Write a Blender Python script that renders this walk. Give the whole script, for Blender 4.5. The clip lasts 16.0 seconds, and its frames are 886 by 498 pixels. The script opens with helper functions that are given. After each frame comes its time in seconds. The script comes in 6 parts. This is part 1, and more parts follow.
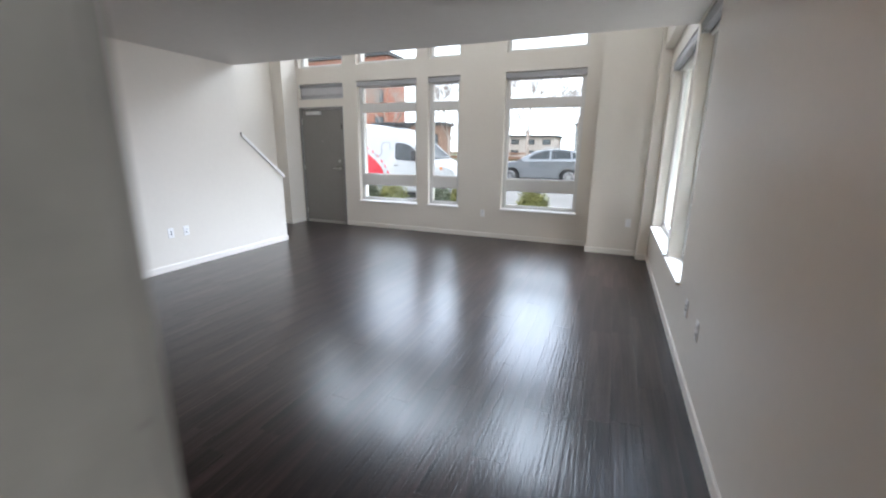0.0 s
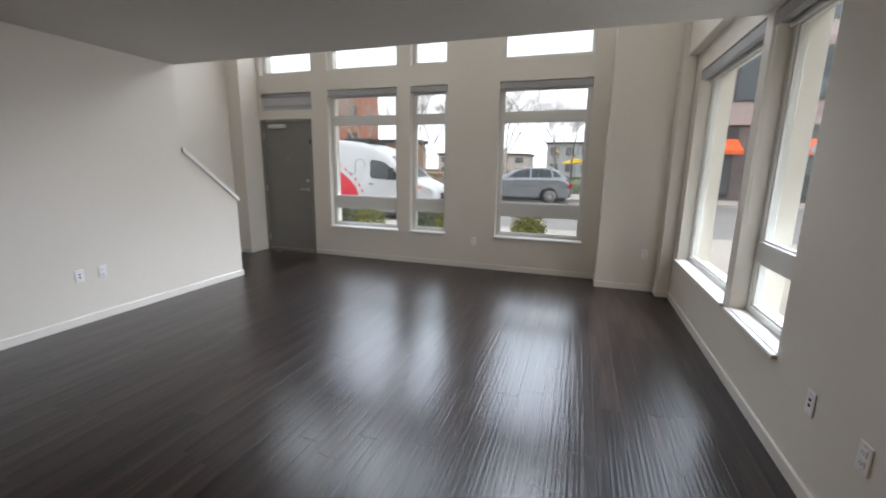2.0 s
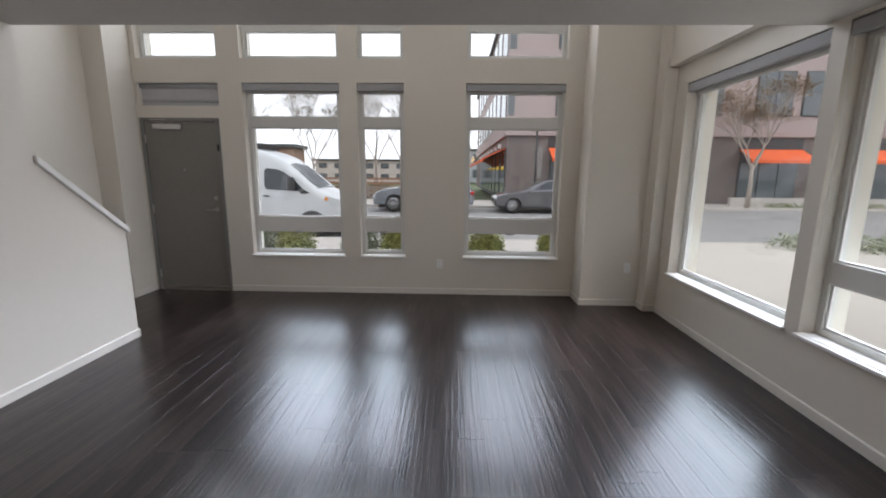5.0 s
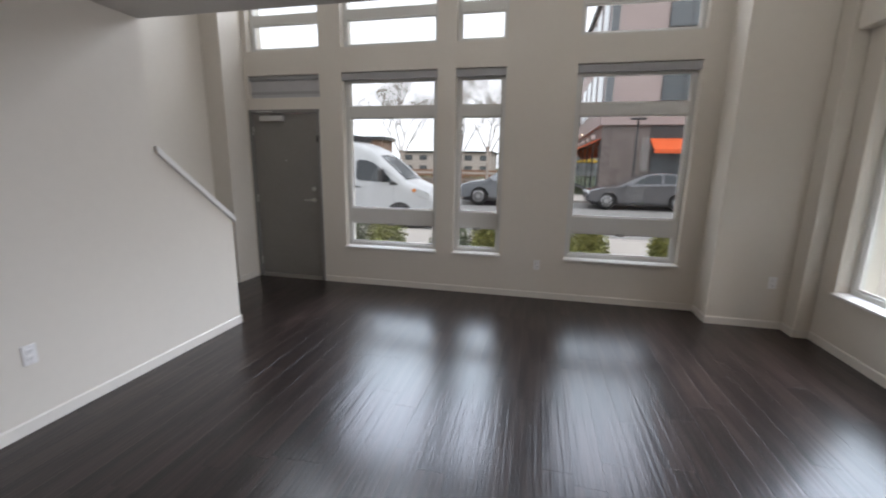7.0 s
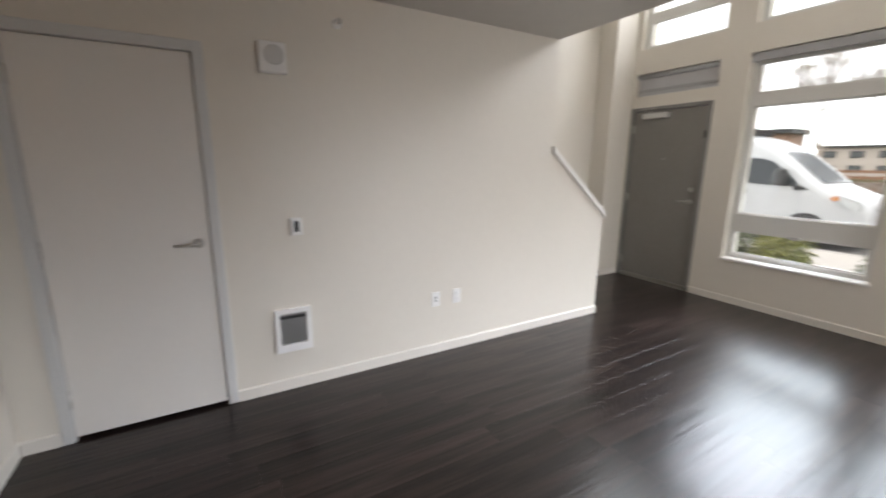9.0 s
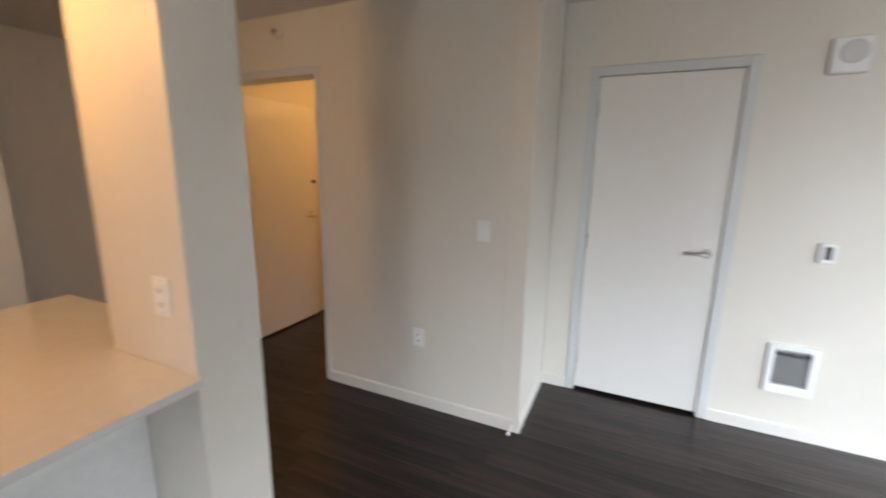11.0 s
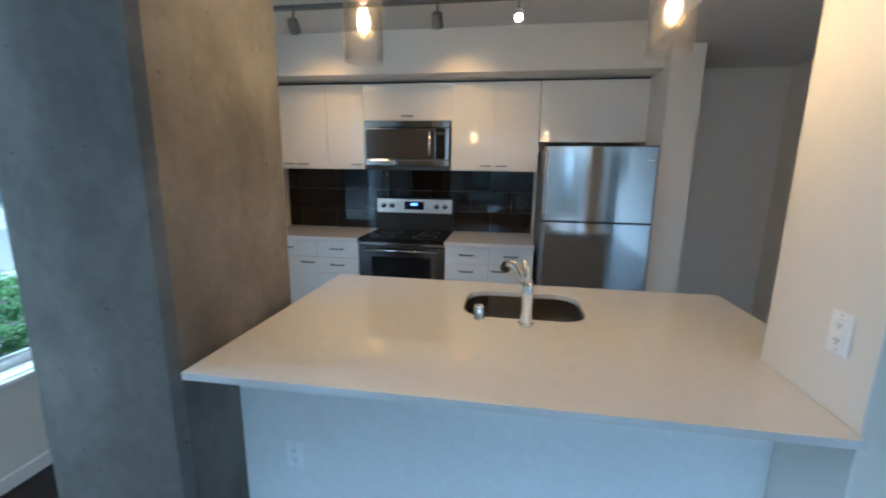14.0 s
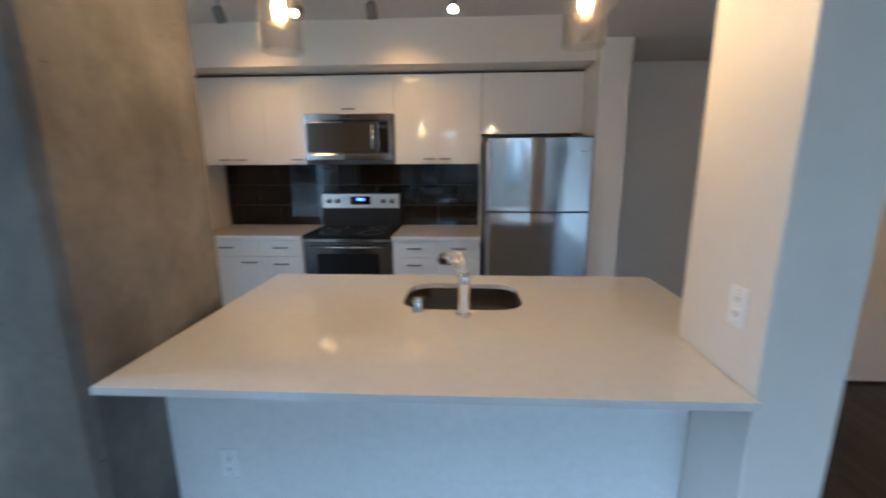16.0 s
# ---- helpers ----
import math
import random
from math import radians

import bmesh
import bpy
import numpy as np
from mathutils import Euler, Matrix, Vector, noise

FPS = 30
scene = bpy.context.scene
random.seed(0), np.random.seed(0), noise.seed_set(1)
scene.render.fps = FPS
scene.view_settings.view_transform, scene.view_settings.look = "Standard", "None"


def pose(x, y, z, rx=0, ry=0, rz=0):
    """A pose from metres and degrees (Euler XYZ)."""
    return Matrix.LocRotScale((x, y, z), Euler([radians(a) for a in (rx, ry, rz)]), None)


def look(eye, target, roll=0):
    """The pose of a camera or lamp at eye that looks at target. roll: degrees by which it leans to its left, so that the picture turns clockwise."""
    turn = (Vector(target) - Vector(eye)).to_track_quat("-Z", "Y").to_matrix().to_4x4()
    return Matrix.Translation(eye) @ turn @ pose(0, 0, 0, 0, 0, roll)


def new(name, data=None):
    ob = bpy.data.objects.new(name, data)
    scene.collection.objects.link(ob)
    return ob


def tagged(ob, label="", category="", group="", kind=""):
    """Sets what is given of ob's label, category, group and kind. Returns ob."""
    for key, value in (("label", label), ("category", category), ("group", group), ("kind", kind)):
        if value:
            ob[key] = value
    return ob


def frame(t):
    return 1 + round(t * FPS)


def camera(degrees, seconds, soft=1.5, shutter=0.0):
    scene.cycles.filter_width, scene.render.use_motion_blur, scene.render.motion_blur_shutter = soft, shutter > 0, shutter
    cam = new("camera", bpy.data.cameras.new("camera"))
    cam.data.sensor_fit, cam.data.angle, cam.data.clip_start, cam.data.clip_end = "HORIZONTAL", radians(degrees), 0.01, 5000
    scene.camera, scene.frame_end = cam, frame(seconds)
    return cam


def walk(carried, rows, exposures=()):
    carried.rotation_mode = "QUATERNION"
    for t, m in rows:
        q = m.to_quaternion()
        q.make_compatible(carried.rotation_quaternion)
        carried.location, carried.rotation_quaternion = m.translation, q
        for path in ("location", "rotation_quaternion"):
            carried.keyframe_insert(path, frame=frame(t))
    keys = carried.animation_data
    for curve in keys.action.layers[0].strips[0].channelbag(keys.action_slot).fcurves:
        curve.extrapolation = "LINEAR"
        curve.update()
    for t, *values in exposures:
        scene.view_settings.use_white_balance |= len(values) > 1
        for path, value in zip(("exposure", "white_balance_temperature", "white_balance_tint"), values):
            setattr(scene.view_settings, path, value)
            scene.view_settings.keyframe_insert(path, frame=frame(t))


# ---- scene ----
cam = camera(94.6, 16.0, 1.9, 0.5)
PATH = [
    (0, (4.724, -6.544, 1.43), (3.992, -4.744, 0.957), 0.6),
    (0.5, (4.707, -6.256, 1.406), (3.859, -4.483, 1.036), 0.3),
    (1, (4.656, -5.991, 1.438), (3.723, -4.26, 1.075), 0.2),
    (1.5, (4.446, -5.833, 1.441), (3.648, -4.04, 1.058), 0.5),
    (2, (4.204, -5.727, 1.454), (3.585, -3.866, 1.061), 0.9),
    (2.5, (3.963, -5.605, 1.458), (3.516, -3.695, 1.067), 1.3),
    (3, (3.699, -5.541, 1.484), (3.457, -3.593, 1.101), 1.4),
    (3.5, (3.48, -5.491, 1.5), (3.38, -3.526, 1.142), 1.1),
    (6, (2.77, -4.854, 1.532), (2.723, -2.889, 1.162), 0.5),
    (6.5, (2.751, -4.79, 1.53), (2.545, -2.839, 1.143), 0.8),
    (7, (2.722, -4.772, 1.521), (2.292, -2.86, 1.12), 0.9),
    (7.5, (2.718, -4.773, 1.527), (1.998, -2.953, 1.113), 0.8),
    (8, (2.721, -4.781, 1.522), (1.668, -3.134, 1.101), 0.6),
    (8.5, (2.704, -4.795, 1.521), (1.296, -3.443, 1.09), 0.4),
    (9, (2.657, -4.87, 1.494), (0.963, -3.893, 1.076), 0.5),
    (9.2, (2.64, -4.901, 1.482), (0.857, -4.093, 1.072), 0.6),
    (11.3, (2.761, -5.404, 1.518), (1.138, -6.502, 1.119), 0.8),
    (11.5, (2.759, -5.428, 1.524), (1.271, -6.704, 1.129), 0.8),
    (11.7, (2.771, -5.456, 1.524), (1.425, -6.886, 1.143), 1.2),
    (12, (2.793, -5.454, 1.534), (1.717, -7.098, 1.16), 1.2),
    (12.5, (2.833, -5.458, 1.53), (2.208, -7.322, 1.162), 1.2),
    (13, (2.876, -5.439, 1.535), (2.611, -7.385, 1.158), 1.2),
    (13.5, (2.907, -5.4, 1.537), (2.944, -7.363, 1.154), 1.0),
    (14, (2.954, -5.375, 1.539), (3.259, -7.314, 1.153), 0.8),
    (14.5, (3.011, -5.364, 1.535), (3.499, -7.265, 1.151), 0.7),
    (15, (3.036, -5.342, 1.538), (3.648, -7.207, 1.151), 0.6),
    (15.5, (2.999, -5.35, 1.537), (3.509, -7.244, 1.146), 0.2),
    (16, (2.86, -5.389, 1.536), (2.964, -7.343, 1.121), -0.3),
]
EXPOSURES = [
    (0, 0.1, 6050, 15),
    (0.5, -0.12, 6250, 14),
    (1, -0.12, 6450, 13),
    (1.5, -0.38, 6450, 15),
    (2.5, -0.55, 6450, 16),
    (3.5, -0.66, 6400, 17),
    (7, -0.8, 6450, 18),
    (8, -0.72, 6550, 17),
    (9.2, -0.1, 6900, 17),
    (10.3, 0.2, 6700, 15),
    (11.3, 0.95, 6000, 10),
    (11.8, 0.85, 5150, 5),
    (12.5, 0.78, 4450, -2),
    (13, 0.76, 4300, -3),
    (14.2, 0.76, 4250, -3),
    (15, 0.64, 4500, 2),
    (16, 0.72, 4450, 1),
]
walk(cam, [(t, look(eye, target, roll)) for t, eye, target, roll in PATH], EXPOSURES)
SKY_WHITE = 26.0
PENDANT_W, SPOT_W, WARM = 3.2, 11.5, (1.0, 0.455, 0.11)
UPPER_W, R1_W, R2_W, K_W = 24.0, 18.0, 10.0, 4.0
FLOOR_W = 9.3
RW, SOFF, KCEIL, HCEIL, TOP = 5.26, 2.47, 2.62, 2.42, 5.2   # side wall, ceilings

scene.render.film_transparent = False

# ---- world, sun, lights ----
world = bpy.data.worlds.new("world")
scene.world = world
world.use_nodes = True
wn, wl = world.node_tree.nodes, world.node_tree.links
wn.clear()
sky = wn.new("ShaderNodeTexSky")
sky.sky_type = "NISHITA"
sky.sun_disc = False
sky.sun_elevation, sky.sun_rotation = radians(50), radians(120)
sky.air_density, sky.dust_density, sky.ozone_density = 1.0, 6.0, 1.0
veil = wn.new("ShaderNodeMixRGB")          # thin overcast over the sky
veil.inputs[0].default_value = 0.75
veil.inputs[2].default_value = (SKY_WHITE, SKY_WHITE * 1.02, SKY_WHITE * 1.06, 1)
wl.new(sky.outputs[0], veil.inputs[1])
bg = wn.new("ShaderNodeBackground")
bg.inputs[1].default_value = 0.15
wl.new(veil.outputs[0], bg.inputs[0])
wo = wn.new("ShaderNodeOutputWorld")
wl.new(bg.outputs[0], wo.inputs[0])

sun = new("sun", bpy.data.lights.new("sun", "SUN"))
sun.data.energy, sun.data.angle, sun.data.color = 0.9, radians(12), (1.0, 0.96, 0.9)
sun.matrix_world = look((30, -20, 40), (0, 0, 0))


def sky_lamp(x0, x1, z0, z1, at, axis, watts, spread, tilt=0.0, side=0.0, colour=(0.90, 0.96, 1.0)):
    """An area lamp in a window's opening, standing in for daylight."""
    d = bpy.data.lights.new("window_daylight", "AREA")
    d.shape, d.energy, d.color, d.spread = "RECTANGLE", watts, colour, radians(spread)
    d.size, d.size_y = abs(x1 - x0), abs(z1 - z0)
    ob = new("window_daylight", d)
    if axis == "y":
        ob.matrix_world = look(((x0 + x1) / 2, at, (z0 + z1) / 2), ((x0 + x1) / 2, at - 1, (z0 + z1) / 2 - tilt))
    else:
        ob.matrix_world = look((at, (x0 + x1) / 2, (z0 + z1) / 2), (at - 1, (x0 + x1) / 2 - side, (z0 + z1) / 2 - tilt))


FLOOR_TINT = (0.74, 0.87, 1.0)   # bluish tint of the added lamps aimed at the floor
for a, b in ((-0.83, 0.04), (0.42, 1.51), (1.81, 2.29), (3.11, 4.21)):
    sky_lamp(a, b, 3.55, 4.65, 0.2, "y", UPPER_W * (b - a), 170, 0.35)
    # extra lamp tilted down, added to strengthen the sheen on the near floor
    sky_lamp(a, b, 3.32, 4.65, 0.215, "y", FLOOR_W * 1.15 * (b - a), 80, 0.95, 0.0, FLOOR_TINT)
# added lamps in the lower openings, aimed down for the floor's highlights
for a, b, k in ((0.44, 1.49, 1.7), (1.83, 2.27, 1.4), (3.13, 4.19, 0.8)):
    sky_lamp(a, b, 0.60, 2.45, 0.2, "y", FLOOR_W * k * (b - a) * 2.0, 72, 1.05, 0.0, FLOOR_TINT)
sky_lamp(-2.25, -0.85, 0.58, 2.28, RW + 0.24, "x", R1_W, 78, 0.3)
sky_lamp(-3.16, -2.53, 0.58, 2.28, RW + 0.24, "x", R2_W, 78, 0.3)
# two more added floor lamps in the side windows, for highlights on the planks
sky_lamp(-2.25, -0.85, 0.60, 2.25, RW + 0.2, "x", FLOOR_W * 5.6, 88, 1.05, 0.5, FLOOR_TINT)
sky_lamp(-3.16, -2.53, 0.60, 2.25, RW + 0.2, "x", FLOOR_W * 2.8, 88, 1.05, 0.5, FLOOR_TINT)
sky_lamp(-6.22, -5.82, 0.60, 2.34, RW + 0.24, "x", K_W, 170)

# ---- materials ----
def mat(name, base, rough=0.5, metal=0.0, var=0.06, scale=3.0, bump=0.0, bump_scale=60.0, fine=0.04, spec=0.5, stretch=(1, 1, 1), tint=None, rvar=0.0, coat=0.0, rand=0.0):
    m = bpy.data.materials.new(name)
    m.use_nodes = True
    n, l = m.node_tree.nodes, m.node_tree.links
    b = n["Principled BSDF"]
    b.inputs["Roughness"].default_value = rough
    b.inputs["Metallic"].default_value = metal
    b.inputs["Specular IOR Level"].default_value = spec
    b.inputs["Coat Weight"].default_value = coat
    b.inputs["Coat Roughness"].default_value = 0.08
    tc = n.new("ShaderNodeTexCoord")
    mp = n.new("ShaderNodeMapping")
    mp.inputs["Scale"].default_value = stretch
    l.new(tc.outputs["Object"], mp.inputs["Vector"])
    big, small = n.new("ShaderNodeTexNoise"), n.new("ShaderNodeTexNoise")
    big.inputs["Scale"].default_value, big.inputs["Detail"].default_value = scale, 5
    small.inputs["Scale"].default_value, small.inputs["Detail"].default_value = scale * 14, 4
    for q in (big, small):
        l.new(mp.outputs[0], q.inputs["Vector"])
    a = n.new("ShaderNodeMath"); a.operation = "MULTIPLY_ADD"
    a.inputs[1].default_value, a.inputs[2].default_value = var * 4, 1 - var * 2
    l.new(big.outputs[0], a.inputs[0])
    c = n.new("ShaderNodeMath"); c.operation = "MULTIPLY_ADD"
    c.inputs[1].default_value, c.inputs[2].default_value = fine * 4, 1 - fine * 2
    l.new(small.outputs[0], c.inputs[0])
    d = n.new("ShaderNodeMath"); d.operation = "MULTIPLY"
    l.new(a.outputs[0], d.inputs[0]); l.new(c.outputs[0], d.inputs[1])
    last = d
    if rand:
        oi = n.new("ShaderNodeObjectInfo")
        r = n.new("ShaderNodeMath"); r.operation = "MULTIPLY_ADD"
        r.inputs[1].default_value, r.inputs[2].default_value = rand * 2, 1 - rand
        l.new(oi.outputs["Random"], r.inputs[0])
        last = n.new("ShaderNodeMath"); last.operation = "MULTIPLY"
        l.new(d.outputs[0], last.inputs[0]); l.new(r.outputs[0], last.inputs[1])
    mix = n.new("ShaderNodeMixRGB"); mix.blend_type = "MULTIPLY"; mix.inputs[0].default_value = 1
    mix.inputs[1].default_value = (*base, 1)
    if tint:
        tm = n.new("ShaderNodeMixRGB"); tm.inputs[1].default_value, tm.inputs[2].default_value = (*base, 1), (*tint, 1)
        rp = n.new("ShaderNodeValToRGB"); rp.color_ramp.elements[0].position, rp.color_ramp.elements[1].position = 0.4, 0.62
        l.new(big.outputs[0], rp.inputs[0]); l.new(rp.outputs[0], tm.inputs[0]); l.new(tm.outputs[0], mix.inputs[1])
    l.new(last.outputs[0], mix.inputs[2])
    l.new(mix.outputs[0], b.inputs["Base Color"])
    if rvar:
        rr = n.new("ShaderNodeMath"); rr.operation = "MULTIPLY_ADD"
        rr.inputs[1].default_value, rr.inputs[2].default_value = rvar * 2, rough - rvar
        l.new(small.outputs[0], rr.inputs[0]); l.new(rr.outputs[0], b.inputs["Roughness"])
    if bump:
        bt = n.new("ShaderNodeTexNoise"); bt.inputs["Scale"].default_value, bt.inputs["Detail"].default_value = bump_scale, 3
        l.new(mp.outputs[0], bt.inputs["Vector"])
        bn = n.new("ShaderNodeBump"); bn.inputs["Strength"].default_value, bn.inputs["Distance"].default_value = bump, 0.01
        l.new(bt.outputs[0], bn.inputs["Height"]); l.new(bn.outputs[0], b.inputs["Normal"])
    return m


def glass(name, colour=(1, 1, 1), rough=0.0, reflect=0.04):
    """Thin clear pane: clear but for a grazing sheen."""
    m = bpy.data.materials.new(name)
    m.use_nodes = True
    n, l = m.node_tree.nodes, m.node_tree.links
    n.clear()
    o, mx, t, g = (n.new("ShaderNode" + k) for k in ("OutputMaterial", "MixShader", "BsdfTransparent", "BsdfGlossy"))
    t.inputs[0].default_value = (*colour, 1)
    g.inputs["Roughness"].default_value = rough
    mx.inputs[0].default_value = reflect
    l.new(t.outputs[0], mx.inputs[1]); l.new(g.outputs[0], mx.inputs[2]); l.new(mx.outputs[0], o.inputs[0])
    return m


def glow(name, colour, power):
    m = bpy.data.materials.new(name)
    m.use_nodes = True
    b = m.node_tree.nodes["Principled BSDF"]
    b.inputs["Base Color"].default_value = (0.8, 0.8, 0.8, 1)
    b.inputs["Emission Color"].default_value = (*colour, 1)
    b.inputs["Emission Strength"].default_value = power
    return m


WALL = mat("wall_paint", (0.755, 0.708, 0.635), 0.4, var=0.015, scale=1.2, bump=0.06, bump_scale=160, fine=0.012)
CEIL = mat("ceiling_paint", (0.70, 0.67, 0.63), 0.8, var=0.02, scale=1.0, bump=0.1, bump_scale=120, fine=0.02)
TRIM = mat("trim_paint", (0.84, 0.82, 0.79), 0.35, var=0.015, scale=4, fine=0.015)
BASEPAINT = mat("baseboard_paint", (0.77, 0.73, 0.67), 0.4, var=0.02, scale=4, fine=0.02)
VINYL = mat("window_vinyl", (0.72, 0.71, 0.68), 0.4, var=0.015, scale=4, fine=0.015)
SHADE = mat("roller_shade_fabric", (0.40, 0.40, 0.41), 0.7, var=0.04, scale=5, bump=0.1, bump_scale=200)
DOORGREY = mat("grey_door_paint", (0.235, 0.222, 0.205), 0.42, var=0.04, scale=2, bump=0.03, bump_scale=80)
DOORWHITE = mat("white_door_paint", (0.80, 0.77, 0.73), 0.38, var=0.012, scale=2, fine=0.01)
STEELPAINT = mat("door_frame_paint", (0.66, 0.66, 0.65), 0.35, var=0.02, scale=5)
PULL = mat("dark_nickel", (0.22, 0.21, 0.20), 0.32, 1.0, var=0.03, scale=20)
NICKEL = mat("brushed_nickel", (0.55, 0.53, 0.50), 0.28, 1.0, var=0.03, scale=20)
CHROME = mat("chrome", (0.8, 0.8, 0.8), 0.07, 1.0, var=0.01)
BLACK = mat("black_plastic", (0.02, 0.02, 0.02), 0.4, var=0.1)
PLATE = mat("white_plastic", (0.88, 0.87, 0.86), 0.3, var=0.01)
SLOT = mat("socket_slot", (0.05, 0.05, 0.05), 0.6)
PANE = glass("window_glass", (0.93, 0.96, 0.95))
CONCRETE = mat("concrete", (0.160, 0.143, 0.120), 0.8, var=0.16, scale=1.6, bump=0.35, bump_scale=25, fine=0.1, tint=(0.225, 0.203, 0.172))
QUARTZ = mat("quartz_top", (0.72, 0.70, 0.67), 0.025, var=0.03, scale=30, fine=0.03, spec=0.7)
LACQUER = mat("white_lacquer", (0.80, 0.78, 0.74), 0.04, var=0.01, scale=2, fine=0.01)
STEEL = mat("stainless_steel", (0.43, 0.43, 0.44), 0.11, 1.0, var=0.012, scale=2, stretch=(40, 40, 1), fine=0.012, rvar=0.03)
DARKGLASS = mat("black_glass", (0.010, 0.010, 0.011), 0.06, var=0.05, spec=0.35)
DARKSTEEL = mat("dark_stainless", (0.20, 0.20, 0.21), 0.2, 1.0, var=0.012, scale=2, stretch=(40, 40, 1), fine=0.012)
TILE = mat("dark_tile", (0.012, 0.0085, 0.007), 0.05, var=0.12, scale=4, bump=0.02, bump_scale=12, rand=0.25, spec=0.33)


def pitted(m):
    """Small air holes and dark streaks in cast concrete."""
    n, l = m.node_tree.nodes, m.node_tree.links
    b = n["Principled BSDF"]
    tc = n.new("ShaderNodeTexCoord")
    vo = n.new("ShaderNodeTexVoronoi"); vo.inputs["Scale"].default_value = 16
    l.new(tc.outputs["Object"], vo.inputs["Vector"])
    rp = n.new("ShaderNodeValToRGB")
    rp.color_ramp.elements[0].position, rp.color_ramp.elements[1].position = 0.035, 0.10
    l.new(vo.outputs["Distance"], rp.inputs[0])
    gate = n.new("ShaderNodeTexNoise"); gate.inputs["Scale"].default_value = 2.3
    l.new(tc.outputs["Object"], gate.inputs["Vector"])
    gr = n.new("ShaderNodeValToRGB"); gr.color_ramp.elements[0].position, gr.color_ramp.elements[1].position = 0.48, 0.58
    gr.color_ramp.elements[0].color, gr.color_ramp.elements[1].color = (1, 1, 1, 1), (0, 0, 0, 1)
    l.new(gate.outputs[0], gr.inputs[0])
    mx = n.new("ShaderNodeMixRGB"); mx.blend_type = "LIGHTEN"; mx.inputs[0].default_value = 1
    l.new(rp.outputs[0], mx.inputs[1]); l.new(gr.outputs[0], mx.inputs[2])
    mp = n.new("ShaderNodeMapping"); mp.inputs["Scale"].default_value = (4.2, 4.2, 2.2)
    l.new(tc.outputs["Object"], mp.inputs[0])
    st = n.new("ShaderNodeTexNoise"); st.inputs["Scale"].default_value, st.inputs["Detail"].default_value = 1.0, 6
    l.new(mp.outputs[0], st.inputs["Vector"])
    sr = n.new("ShaderNodeValToRGB"); sr.color_ramp.elements[0].position, sr.color_ramp.elements[1].position = 0.34, 0.56
    sr.color_ramp.elements[0].color = (0.42, 0.41, 0.40, 1)
    l.new(st.outputs[0], sr.inputs[0])
    src = b.inputs["Base Color"].links[0].from_socket
    m1, m2 = n.new("ShaderNodeMixRGB"), n.new("ShaderNodeMixRGB")
    for q in (m1, m2):
        q.blend_type = "MULTIPLY"
    m1.inputs[0].default_value, m2.inputs[0].default_value = 0.8, 0.5
    l.new(src, m1.inputs[1]); l.new(mx.outputs[0], m1.inputs[2]); l.new(m1.outputs[0], m2.inputs[1]); l.new(sr.outputs[0], m2.inputs[2])
    l.new(m2.outputs[0], b.inputs["Base Color"])


pitted(CONCRETE)
GROUT = mat("grout", (0.30, 0.27, 0.24), 0.9, var=0.06)


def plank_material():
    m = mat("dark_plank", (0.0135, 0.0088, 0.0078), 0.3, var=0.25, scale=2.2, stretch=(9, 0.55, 1), fine=0.2, rand=0.35, rvar=0.05, tint=(0.024, 0.0158, 0.0135))
    n, l = m.node_tree.nodes, m.node_tree.links
    b = n["Principled BSDF"]
    b.inputs["Coat Weight"].default_value = 0.6
    b.inputs["Coat Roughness"].default_value = 0.2
    b.inputs["Coat IOR"].default_value = 1.5
    b.inputs["Specular IOR Level"].default_value = 0.08
    # hand-scraped ripple along the boards and fine pores
    tc, mp = n.new("ShaderNodeTexCoord"), n.new("ShaderNodeMapping")
    mp.inputs["Scale"].default_value = (62, 1.3, 1)
    l.new(tc.outputs["Object"], mp.inputs["Vector"])
    oi = n.new("ShaderNodeObjectInfo")
    l.new(oi.outputs["Location"], mp.inputs["Location"])
    t1 = n.new("ShaderNodeTexNoise"); t1.inputs["Scale"].default_value, t1.inputs["Detail"].default_value = 1.0, 3
    l.new(mp.outputs[0], t1.inputs["Vector"])
    bn = n.new("ShaderNodeBump"); bn.inputs["Strength"].default_value, bn.inputs["Distance"].default_value = 0.42, 0.004
    l.new(t1.outputs[0], bn.inputs["Height"]); l.new(bn.outputs[0], b.inputs["Normal"]); l.new(bn.outputs[0], b.inputs["Coat Normal"])
    return m


PLANK = plank_material()


# ---- building helpers ----
def slab(bm, x0, y0, z0, x1, y1, z1):
    """An axis-aligned block added to bm."""
    v = [bm.verts.new(p) for p in ((x0, y0, z0), (x1, y0, z0), (x1, y1, z0), (x0, y1, z0), (x0, y0, z1), (x1, y0, z1), (x1, y1, z1), (x0, y1, z1))]
    for f in ((0, 3, 2, 1), (4, 5, 6, 7), (0, 1, 5, 4), (1, 2, 6, 5), (2, 3, 7, 6), (3, 0, 4, 7)):
        bm.faces.new([v[i] for i in f])
    return v


def block(x0, y0, z0, x1, y1, z1, bevel=0.0, seg=2):
    bm = bmesh.new()
    slab(bm, min(x0, x1), min(y0, y1), min(z0, z1), max(x0, x1), max(y0, y1), max(z0, z1))
    if bevel:
        bmesh.ops.bevel(bm, geom=bm.edges[:], offset=bevel, segments=seg, affect="EDGES", profile=0.5)
    return bm


